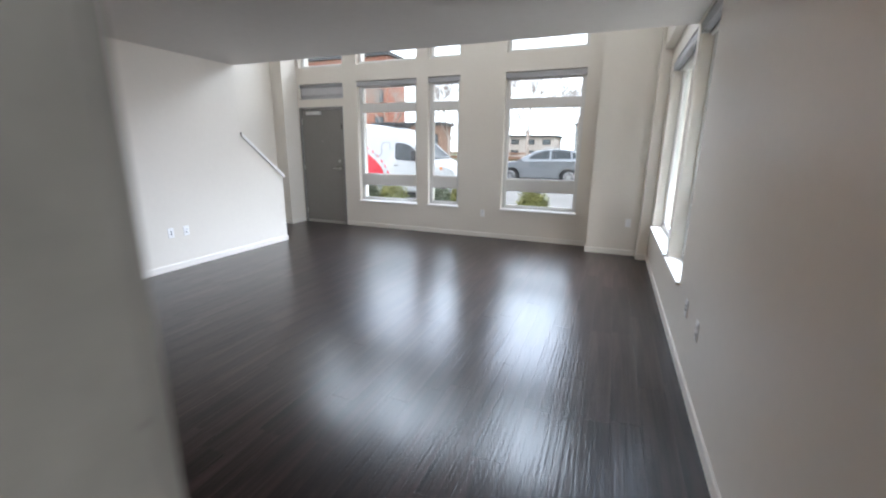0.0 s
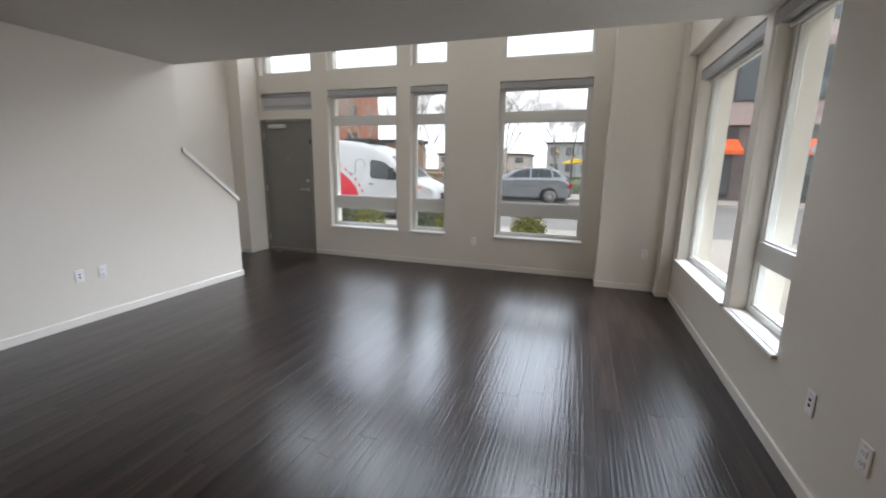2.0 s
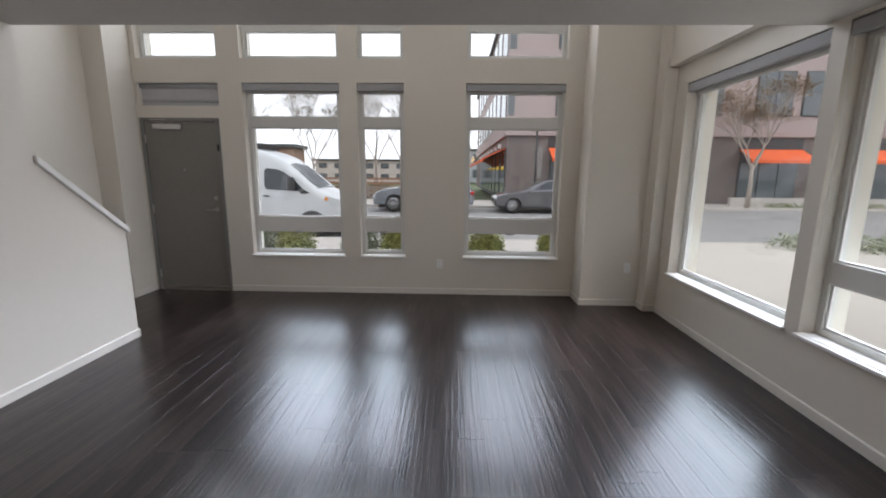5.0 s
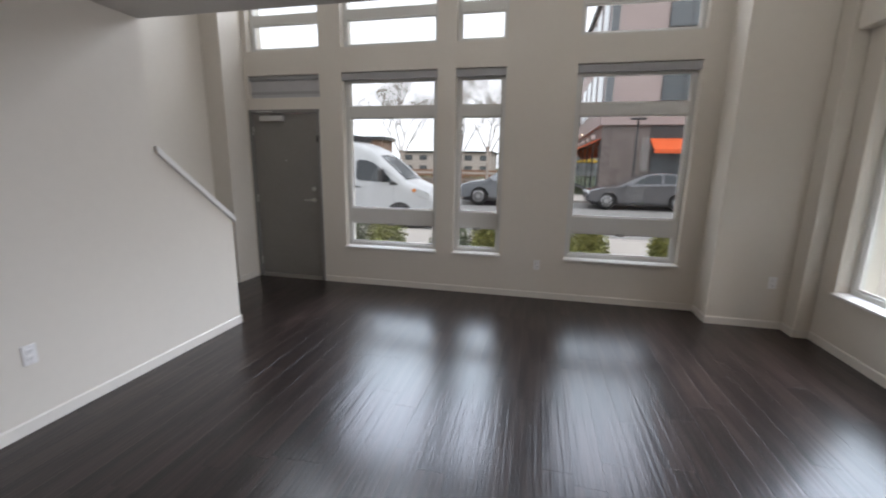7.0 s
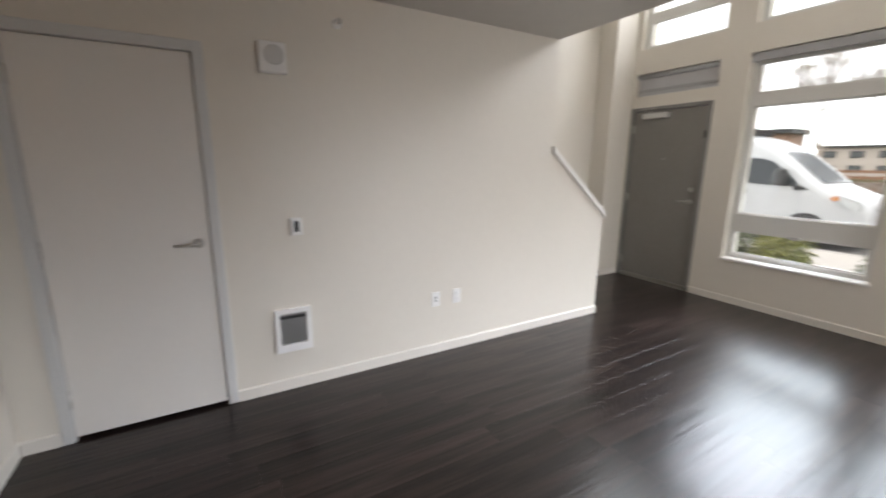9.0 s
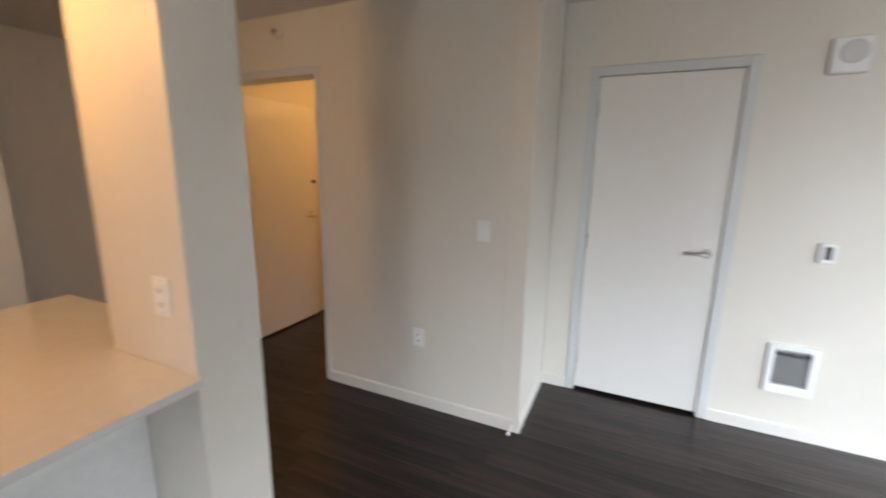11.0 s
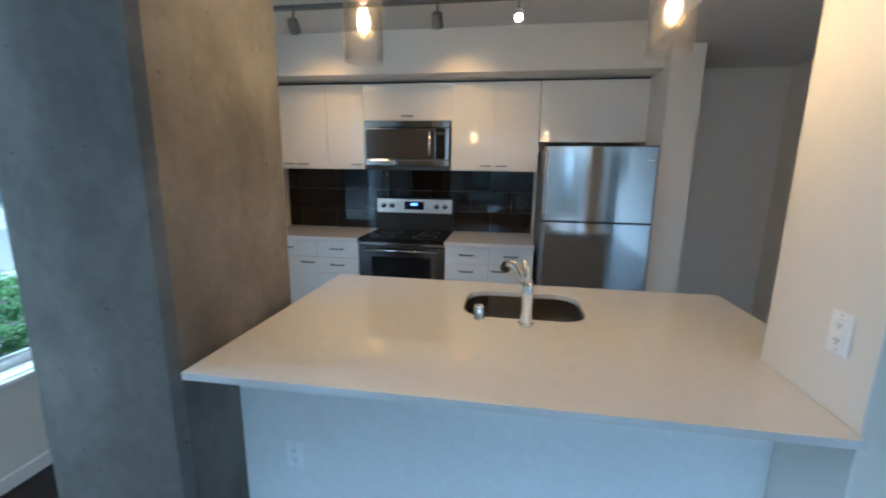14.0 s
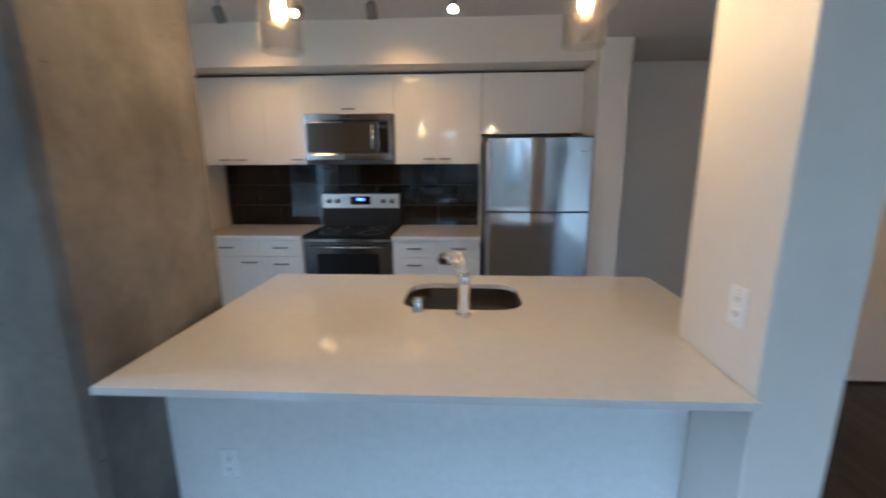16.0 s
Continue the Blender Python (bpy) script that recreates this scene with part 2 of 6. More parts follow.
def tube(points, r, seg=12, caps=True):
    """A round tube swept through points; r is one radius or one for each point."""
    bm = bmesh.new()
    pts = [Vector(p) for p in points]
    rs = r if isinstance(r, (list, tuple)) else [r] * len(pts)
    rings, side = [], None
    for i, p in enumerate(pts):
        d = (pts[min(i + 1, len(pts) - 1)] - pts[max(i - 1, 0)]).normalized()
        if side is None:
            side = d.orthogonal().normalized()
        side = (side - d * side.dot(d)).normalized()
        up = d.cross(side)
        rings.append([bm.verts.new(p + (side * math.cos(a) + up * math.sin(a)) * rs[i]) for a in (2 * math.pi * k / seg for k in range(seg))])
    for a, b in zip(rings, rings[1:]):
        for k in range(seg):
            bm.faces.new((a[k], a[(k + 1) % seg], b[(k + 1) % seg], b[k])).smooth = True
    if caps:
        bm.faces.new(rings[0][::-1]); bm.faces.new(rings[-1])
    bmesh.ops.recalc_face_normals(bm, faces=bm.faces[:])
    return bm


def lathe(profile, seg=24, centre=(0, 0, 0)):
    """A body of revolution about z from (radius, height) pairs."""
    bm = bmesh.new()
    c = Vector(centre)
    rings = [[bm.verts.new(c + Vector((r * math.cos(a), r * math.sin(a), z))) for a in (2 * math.pi * k / seg for k in range(seg))] for r, z in profile]
    for a, b in zip(rings, rings[1:]):
        for k in range(seg):
            bm.faces.new((a[k], a[(k + 1) % seg], b[(k + 1) % seg], b[k])).smooth = True
    bmesh.ops.remove_doubles(bm, verts=bm.verts[:], dist=1e-6)
    return bm


def prism(outline, axis, a, b):
    """An outline of 2D points pushed from a to b along an axis: x takes (y, z), y takes (x, z), z takes (x, y)."""
    bm = bmesh.new()
    put = {"x": lambda p, d: (d, p[0], p[1]), "y": lambda p, d: (p[0], d, p[1]), "z": lambda p, d: (p[0], p[1], d)}[axis]
    lo, hi = [bm.verts.new(put(p, a)) for p in outline], [bm.verts.new(put(p, b)) for p in outline]
    bm.faces.new(lo); bm.faces.new(hi)
    for i in range(len(outline)):
        j = (i + 1) % len(outline)
        bm.faces.new((lo[i], lo[j], hi[j], hi[i]))
    bmesh.ops.recalc_face_normals(bm, faces=bm.faces[:])
    return bm


def bevel(bm, width, seg=2):
    bmesh.ops.bevel(bm, geom=bm.edges[:], offset=width, segments=seg, affect="EDGES", profile=0.5)
    return bm


def mesh_of(name, bm, material):
    me = bpy.data.meshes.new(name)
    bm.to_mesh(me)
    bm.free()
    me.materials.append(material)
    return me


def part(name, bm, material, parent=None, label=""):
    """One mesh object under a thing or part; world coordinates unless the parent stands elsewhere."""
    ob = new(name, mesh_of(name, bm, material))
    ob.parent = parent
    return tagged(ob, label)


def thing(name, label, category, at=(0, 0, 0), group="", turn=0.0):
    """An empty at the base of a thing."""
    ob = new(name)
    ob.empty_display_size = 0.1
    ob.matrix_basis = pose(*at, 0, 0, turn)
    return tagged(ob, label, category, group)


def structure(name, bm, material, label="", parent=None):
    ob = part(name, bm, material, parent)
    return tagged(ob, label, "", "", "structure")


def cells(bm, x0, x1, z0, z1, holes, put):
    """A wall panel in a plane with rectangular holes (u0, v0, u1, v1), as butted blocks through put(u0, v0, u1, v1)."""
    us = sorted({x0, x1, *(h[0] for h in holes), *(h[2] for h in holes)})
    for u0, u1 in zip(us, us[1:]):
        cut = sorted((h[1], h[3]) for h in holes if h[0] < u1 - 1e-6 and h[2] > u0 + 1e-6)
        v = z0
        for a, b in cut:
            if a > v + 1e-6:
                put(u0, v, u1, a)
            v = max(v, b)
        if v < z1 - 1e-6:
            put(u0, v, u1, z1)


def holed_wall(name, axis, near, far, u0, u1, z0, z1, holes, material, label):
    bm = bmesh.new()
    if axis == "y":
        cells(bm, u0, u1, z0, z1, holes, lambda a, b, c, d: slab(bm, a, near, b, c, far, d))
    else:
        cells(bm, u0, u1, z0, z1, holes, lambda a, b, c, d: slab(bm, near, a, b, far, c, d))
    bmesh.ops.remove_doubles(bm, verts=bm.verts[:], dist=1e-5)
    # drop the inner faces between butted blocks
    seen = {}
    for f in bm.faces[:]:
        seen.setdefault(tuple(sorted(v.index for v in f.verts)), []).append(f)
    bm.verts.index_update()
    return structure(name, bm, material, label)


# ---- large structure ----

WIN = {"A": (0.375, 1.555), "B": (1.765, 2.33), "C": (3.07, 4.25)}
front_holes = [(a, 0.49, b, 2.585) for a, b in WIN.values()] + [(a, 2.86, b, 4.7) for a, b in WIN.values()]
front_holes += [(-0.925, 0.0, 0.065, 2.175), (-0.905, 2.31, 0.085, 2.58), (-0.885, 2.86, 0.09, 4.7)]
holed_wall("wall_front", "y", 0.0, 0.30, -1.35, 5.6, -0.15, TOP, front_holes, WALL, "tall off-white painted wall with window openings")
right_holes = [(-2.33, 0.50, -0.75, 2.44), (-3.235, 0.50, -2.45, 2.44), (-7.9, 0.53, -5.75, 2.40)]
holed_wall("wall_right", "x", RW, RW + 0.30, -9.6, 0.0, -0.15, TOP, right_holes, WALL, "off-white painted side wall with window openings")
structure("wall_right_upper", block(5.165, -2.262, 2.64, RW - 0.003, -0.552, TOP), WALL, "proud upper part of the side wall")
structure("wall_corner_pier", block(4.46, -0.36, 0, RW - 0.003, -0.002, TOP), WALL, "boxed-out painted pier in the corner")
structure("wall_corner_chase", block(5.13, -0.55, 0, RW - 0.003, -0.362, TOP), WALL, "narrow painted pipe chase in the corner")
# stair half wall, sloping at its front end
holed_wall("wall_left", "x", -0.12, 0.0, -5.83, -2.264, 0, TOP, [(-5.63, 0, -4.845, 2.075)], WALL, "long off-white painted wall with a closet door")
structure("wall_stair_end", prism([(-2.264, 0), (-1.55, 0), (-1.55, 0.99), (-2.264, 1.58)], "x", -0.12, 0.0), WALL, "low wall end that slopes with the stairs")
structure("wall_stair_side", block(-1.35, -6.0, -0.15, -1.2, 0.0, TOP), WALL, "painted wall beside the stairs")
structure("wall_door_pier", block(-1.198, -0.385, 0, -0.945, -0.002, TOP), WALL, "boxed-out painted pier beside the entry door")
structure("wall_return", block(-0.12, -5.95, 0, 0.645, -5.832, SOFF), WALL, "short painted return wall")
holed_wall("wall_hall", "x", 0.525, 0.645, -9.45, -5.952, 0, SOFF, [(-8.14, 0, -7.18, 2.10)], WALL, "painted hall wall with an open doorway")
structure("wall_back", block(0.525, -9.6, 0, RW, -9.45, KCEIL + 0.2), WALL, "painted wall behind the kitchen")
structure("wall_wing", block(1.635, -9.448, 0, 1.86, -8.68, KCEIL - 0.002), WALL, "short painted wing wall beside the fridge")
structure("wall_post", block(1.865, -6.82, 0, 2.085, -6.412, KCEIL - 0.002, 0.004), WALL, "painted wall end at the kitchen island")
structure("wall_loft", block(0.0, -2.40, SOFF + 0.3, RW, -2.266, TOP), WALL, "painted wall above the low ceiling")
structure("ceiling_low", block(0.0, -6.45, SOFF, RW, -2.266, SOFF + 0.298), CEIL, "low painted ceiling edge")
structure("ceiling_kitchen", block(2.0, -9.45, KCEIL, RW, -6.452, KCEIL + 0.15), CEIL, "painted kitchen ceiling")
structure("ceiling_hall", block(0.645, -9.45, HCEIL, 1.998, -6.452, KCEIL + 0.15), CEIL, "dropped painted hall ceiling")
structure("ceiling_high", block(-1.35, -6.0, TOP, RW + 0.3, 0.3, TOP + 0.15), CEIL, "high ceiling over the living room")
structure("wall_stair_back", block(-1.2, -6.0, 0, -0.12, -5.85, TOP), WALL, "wall at the head of the stairs")
structure("bulkhead", block(1.862, -9.448, 2.29, RW - 0.002, -8.80, KCEIL - 0.002), WALL, "painted bulkhead above the kitchen cabinets")
structure("floor", block(-1.35, -9.6, -0.15, RW + 0.3, 0.0, -0.012), GROUT, "dark hand-scraped wood plank floor")


# ---- windows ----
def window_unit(n, axis, u0, u1, z0, z1, glass_at, rails, shade, label, sill=True, fw=0.05, top_fw=None):
    """A window in an opening: frame, rails, panes, sill and a rolled-up shade. axis: the wall's normal; u runs along the wall."""
    w = thing("window_%d" % n, label, "window")
    w["kind"] = "structure"
    d0, d1 = glass_at - 0.035, glass_at + 0.035

    def box(a, b, c, d, near, far, bev=0.004):
        return block(a, near, b, c, far, d, bev, 1) if axis == "y" else block(near, a, b, far, c, d, bev, 1)
    tf = top_fw or fw
    part("window_frame", box(u0, z0, u0 + fw, z1, d0, d1), VINYL, w)
    part("window_frame", box(u1 - fw, z0, u1, z1, d0, d1), VINYL, w)
    part("window_frame", box(u0 + fw, z0, u1 - fw, z0 + fw, d0, d1), VINYL, w)
    part("window_frame", box(u0 + fw, z1 - tf, u1 - fw, z1, d0, d1), VINYL, w)
    zs = [z0 + fw] + [z for r in rails for z in r] + [z1 - tf]
    for a, b in rails:
        part("window_rail", box(u0 + fw, a, u1 - fw, b, d0 - 0.006, d1 + 0.006), VINYL, w)
    for a, b in zip(zs[::2], zs[1::2]):
        p = part("pane", box(u0 + fw, a, u1 - fw, b, glass_at - 0.003, glass_at + 0.003, 0), PANE, w)
        p.visible_shadow = False
        # glazing bead round the pane
        bm = bmesh.new()
        bw = 0.014
        for q in ((u0 + fw, a, u0 + fw + bw, b), (u1 - fw - bw, a, u1 - fw, b), (u0 + fw + bw, a, u1 - fw - bw, a + bw), (u0 + fw + bw, b - bw, u1 - fw - bw, b)):
            if axis == "y":
                slab(bm, q[0], glass_at - 0.02, q[1], q[2], glass_at - 0.004, q[3])
            else:
                slab(bm, glass_at - 0.02, q[0], q[1], glass_at - 0.004, q[2], q[3])
        part("glazing_bead", bm, VINYL, w)
    for a, b in rails[:1] if len(rails) > 1 else []:
        m = (u0 + u1) / 2
        la = part("latch", box(m - 0.045, a - 0.024, m + 0.045, a + 0.006, d0 - 0.022, d0 - 0.0062, 0.003), SHADE, w)
        part("latch_lever", box(m - 0.02, a - 0.02, m + 0.05, a - 0.008, d0 - 0.034, d0 - 0.0225, 0.002), NICKEL, la)
    if sill:
        near = -0.03 if axis == "y" else RW - 0.03
        part("window_sill", box(u0 - 0.012, z0 - 0.022, u1 + 0.012, z0 + 0.002, near, near + 0.031), TRIM, w)
        part("window_sill", box(u0 + 0.002, z0 - 0.004, u1 - 0.002, z0 + 0.008, near + 0.029, d0), TRIM, w)
    if shade:
        s = thing("roller_shade", "grey fabric roller shade rolled up at the window head", "blind")
        near = 0.004 if axis == "y" else RW + 0.004
        zt = z1 - 0.004
        r = 0.036
        c = near + r + 0.008
        pts = ((u0 + 0.02, c, zt - r - 0.01), (u1 - 0.02, c, zt - r - 0.01)) if axis == "y" else ((c, u0 + 0.02, zt - r - 0.01), (c, u1 - 0.02, zt - r - 0.01))
        part("roll", tube(pts, r, 16), SHADE, s)
        part("valance", box(u0 + 0.004, zt - 0.088, u1 - 0.004, zt - 0.007, near, near + 0.014), SHADE, s)
        part("hem_bar", box(u0 + 0.03, zt - 0.115, u1 - 0.03, zt - 0.086, c + r - 0.008, c + r + 0.004), VINYL, s)
        for q in (u0 + 0.004, u1 - 0.018):
            part("bracket", box(q, zt - 0.09, q + 0.012, zt - 0.052, near, near + 0.08), VINYL, s)
        # bead chain
        cz = u1 - 0.03
        cp = [(cz, c - r, zt - 0.05), (cz, c - r, 1.1)] if axis == "y" else [(c - r, cz, zt - 0.05), (c - r, cz, 1.1)]
        part("chain", tube(cp, 0.0022, 6), VINYL, s)
    return w


LOWRAIL = [(0.79, 0.975), (2.075, 2.20)]
n = 1
for k, (a, b) in WIN.items():
    window_unit(n, "y", a, b, 0.49, 2.585, 0.12, LOWRAIL, True, "tall white vinyl window with three panes", top_fw=0.1)
    window_unit(n + 1, "y", a, b, 2.86, 4.7, 0.12, [(3.175, 3.28)], False, "upper white vinyl window above the tall one", sill=False, fw=0.04)
    n += 2
window_unit(n, "y", -0.885, 0.09, 2.86, 4.7, 0.12, [(3.175, 3.28)], False, "upper white vinyl window above the entry door", sill=False, fw=0.04)
window_unit(n + 1, "y", -0.905, 0.085, 2.31, 2.58, 0.12, [], False, "narrow transom window above the entry door", sill=False, fw=0.03)
window_unit(n + 2, "x", -2.33, -0.75, 0.50, 2.44, RW + 0.14, [], True, "large white vinyl window with one pane", fw=0.05, top_fw=0.1)
window_unit(n + 3, "x", -3.235, -2.45, 0.50, 2.44, RW + 0.14, [(0.86, 1.0)], True, "white vinyl window with a low rail", fw=0.05, top_fw=0.1)
window_unit(n + 4, "x", -7.9, -5.75, 0.53, 2.40, RW + 0.14, [], False, "wide white vinyl window beside the concrete column", fw=0.05)
# shade behind the transom, half drawn
s = thing("roller_shade", "pale grey shade drawn down over the transom", "blind")
part("fabric", block(-0.89, 0.05, 2.325, 0.07, 0.054, 2.53), mat("pale_shade_fabric", (0.52, 0.52, 0.53), 0.75, var=0.05, scale=6), s)
part("roll", tube(((-0.895, 0.045, 2.548), (0.075, 0.045, 2.548)), 0.028, 14), SHADE, s)
part("hem_bar", block(-0.89, 0.04, 2.36, 0.07, 0.049, 2.395, 0.003, 1), SHADE, s)
for q in (-0.903, 0.075):
    part("bracket", block(q, 0.004, 2.51, q + 0.008, 0.08, 2.579), VINYL, s)


# ---- doors ----
def lever_handle(parent, at, out, along, material=NICKEL, bolt=None):
    """A lever on a round rose. out, along: unit vectors from the leaf and along the lever."""
    o, a, p = Vector(out), Vector(along), Vector(at)
    h = part("door_handle", tube((p, p + o * 0.012), 0.028, 20), material, parent, "brushed metal lever handle")
    part("lever", tube((p + o * 0.01, p + o * 0.05, p + o * 0.055 + a * 0.02, p + o * 0.055 + a * 0.115), [0.011, 0.011, 0.0105, 0.008], 12), material, h)
    if bolt:
        b = Vector(bolt)
        part("deadbolt", tube((b, b + o * 0.014), 0.026, 20), material, parent, "round brushed metal deadbolt")
    return h


d = tagged(thing("door_1", "grey painted steel entry door, shut, with closer", "door"), kind="structure")
FR = mat("grey_frame_paint", (0.24, 0.235, 0.225), 0.4, var=0.03)
for q in ((-0.925, 0.0, -0.878, 2.175), (0.018, 0.0, 0.065, 2.175), (-0.878, 2.128, 0.018, 2.175)):
    part("door_frame", block(q[0] + 0.001, -0.008, q[1] + 0.001, q[2] - 0.001, 0.13, q[3] - 0.001, 0.004, 1), FR, d)
leaf = part("leaf", block(-0.875, 0.012, 0.012, 0.015, 0.057, 2.125, 0.003, 1), DOORGREY, d)
part("threshold", block(-0.877, -0.01, 0.0, 0.017, 0.14, 0.011, 0.003, 1), NICKEL, d)
part("door_sweep", block(-0.865, 0.003, 0.014, 0.005, 0.0115, 0.05, 0.002, 1), NICKEL, d)
lever_handle(d, (-0.055, 0.0118, 1.06), (0, -1, 0), (-1, 0, 0), NICKEL, (-0.055, 0.0118, 1.20))
part("peephole", tube(((-0.43, 0.0118, 1.55), (-0.43, 0.006, 1.55)), 0.009, 12), NICKEL, d)
for z in (0.22, 1.06, 1.92):
    part("hinge", tube(((-0.877, 0.002, z - 0.05), (-0.877, 0.002, z + 0.05)), 0.009, 10), NICKEL, d)
c = part("closer_body", block(-0.74, -0.052, 2.035, -0.42, 0.0118, 2.095, 0.008, 2), mat("closer_grey", (0.62, 0.61, 0.59), 0.4), d, "pale grey door closer")
part("closer_arm", tube(((-0.60, -0.03, 2.10), (-0.72, -0.12, 2.135), (-0.58, -0.012, 2.15)), 0.008, 8), NICKEL, c)
part("strike_plate", block(0.02, -0.0105, 1.78, 0.045, -0.0075, 1.86, 0.001, 1), BLACK, d)

d = tagged(thing("door_2", "plain off-white closet door, shut, in a pale frame", "door"), kind="structure")
for q in ((-5.658, 0.0, -5.603, 2.10), (-4.872, 0.0, -4.817, 2.10), (-5.603, 2.045, -4.872, 2.10)):
    part("door_frame", block(-0.03, q[0], q[1], 0.013, q[2], q[3], 0.004, 1), STEELPAINT, d)
part("leaf", block(-0.045, -5.60, 0.022, -0.006, -4.875, 2.042, 0.003, 1), DOORWHITE, d)
lever_handle(d, (-0.0058, -4.935, 1.03), (1, 0, 0), (0, -1, 0))
for z in (0.24, 1.05, 1.86):
    part("hinge", tube(((0.0, -5.602, z - 0.045), (0.0, -5.602, z + 0.045)), 0.008, 10), NICKEL, d)
# unseen black sheet; the closet's darkness is in its colour
structure("closet_dark_sheet", block(-0.50, -5.64, 0, -0.46, -4.83, 2.1), BLACK, "black sheet for the unlit closet behind the door")

d = tagged(thing("door_3", "off-white bathroom door standing open into the room", "door"), kind="structure")
for q in ((-8.14, 0.0, -8.10, 2.10), (-7.22, 0.0, -7.18, 2.10), (-8.10, 2.05, -7.22, 2.10)):
    part("door_frame", block(0.515, q[0] + 0.001, q[1], 0.653, q[2] - 0.001, q[3] - 0.001, 0.004, 1), STEELPAINT, d)
part("leaf", block(-0.345, -8.195, 0.015, 0.508, -8.157, 2.02, 0.003, 1), DOORWHITE, d)
lever_handle(d, (-0.285, -8.1565, 1.03), (0, 1, 0), (1, 0, 0))
part("door_stop", tube(((-0.33, -8.156, 1.34), (-0.33, -8.14, 1.34)), 0.018, 14), BLACK, d)
# the lit room behind the open door
structure("wall_bath_side", block(-1.6, -9.45, 0, -1.5, -6.2, 2.42), WALL, "painted bathroom wall")
structure("wall_bath_back", block(-1.5, -8.40, 0, 0.523, -8.21, 2.42), WALL, "painted bathroom wall")
structure("wall_bath_front", block(-1.5, -6.3, 0, 0.523, -6.2, 2.42), WALL, "painted bathroom wall")
structure("ceiling_bath", block(-1.6, -9.45, 2.42, 0.523, -6.2, 2.5), CEIL, "bathroom ceiling")

# ---- stairs behind the half wall ----
st = tagged(thing("stairs", "carpeted stairs rising behind the half wall", "stairs"), kind="structure")
CARPET = mat("stair_carpet", (0.23, 0.20, 0.17), 0.95, var=0.06, bump=0.4, bump_scale=220)
for i in range(13):
    part("step", block(-1.198, -1.62 - 0.262 * (i + 1) - 0.02, 0.0 if i == 0 else 0.18 * i - 0.06, -0.122, -1.62 - 0.262 * i, 0.18 * (i + 1), 0.012, 2), CARPET, st)
cap = bevel(prism([(-1.525, 0.972), (-1.525, 1.027), (-2.262, 1.632), (-2.262, 1.577)], "x", -0.145, 0.026), 0.005, 1)
structure("stair_cap", cap, TRIM, "pale painted cap on the sloping wall end")


# ---- baseboards ----
def baseboard(x0, y0, x1, y1, side):
    """Along a wall line; side is the way from the wall into the room."""
    h, t = 0.075, 0.012
    if x0 == x1:
        bm = prism([(x0, 0), (x0 + side * t, 0), (x0 + side * t, h - 0.006), (x0 + side * (t - 0.006), h), (x0, h)], "y", y0, y1)
    else:
        bm = prism([(y0, 0), (y0 + side * t, 0), (y0 + side * t, h - 0.006), (y0 + side * (t - 0.006), h), (y0, h)], "x", x0, x1)
    structure("baseboard", bm, BASEPAINT, "low pale painted baseboard")


baseboard(0.066, -0.001, 4.459, -0.001, -1)
baseboard(4.447, -0.361, 5.129, -0.361, -1)
baseboard(4.459, -0.372, 4.459, -0.014, -1)
baseboard(5.118, -0.551, RW, -0.551, -1)
baseboard(5.129, -0.562, 5.129, -0.374, -1)
baseboard(RW - 0.001, -8.79, RW - 0.001, -0.564, -1)
baseboard(0.001, -4.815, 0.001, -1.538, 1)
baseboard(0.001, -5.83, 0.001, -5.66, 1)
baseboard(0.014, -5.831, 0.657, -5.831, 1)
baseboard(0.646, -7.178, 0.646, -5.819, 1)
baseboard(0.646, -9.449, 0.646, -8.142, 1)
baseboard(-0.122, -1.549, 0.013, -1.549, 1)
baseboard(-1.199, -1.6, -1.199, -0.387, 1)
baseboard(-1.186, -0.386, -0.933, -0.386, -1)
baseboard(-0.944, -0.398, -0.944, -0.012, 1)


# ---- small wall fittings ----
def wall_plate(at, out, kind, label, name="outlet", category="outlet", group=""):
    """A screwless cover plate: a duplex outlet, a blank jack plate or a rocker switch. out: 'x+', 'x-', 'y+', 'y-'."""
    turn = {"y-": 0, "x+": 90, "y+": 180, "x-": 270}[out]
    t = thing(name, label, category, at, group, turn)
    part("cover_plate", block(-0.036, -0.006, -0.058, 0.036, 0.0, 0.058, 0.004, 2), PLATE, t)
    if kind == "outlet":
        for z in (-0.021, 0.021):
            f = part("socket", block(-0.017, -0.009, z - 0.0155, 0.017, -0.0055, z + 0.0155, 0.003, 2), PLATE, t)
            for x in (-0.006, 0.006):
                part("slot", block(x - 0.0012, -0.0098, z - 0.003, x + 0.0012, -0.0085, z + 0.006), SLOT, f)
            part("ground_hole", tube(((0, -0.0085, z - 0.008), (0, -0.0098, z - 0.008)), 0.0024, 8), SLOT, f)
    elif kind == "switch":
        part("rocker", prism([(-0.006, -0.033), (-0.011, -0.030), (-0.0075, 0.030), (-0.006, 0.033)], "x", -0.0165, 0.0165), PLATE, t)
    else:
        for z in (-0.012, 0.014):
            part("jack", block(-0.008, -0.0085, z - 0.007, 0.008, -0.0055, z + 0.007, 0.001, 1), SLOT, t)
    for z in (-0.047, 0.047):
        part("screw", tube(((0, -0.0055, z), (0, -0.0072, z)), 0.003, 8), NICKEL, t)
    return t


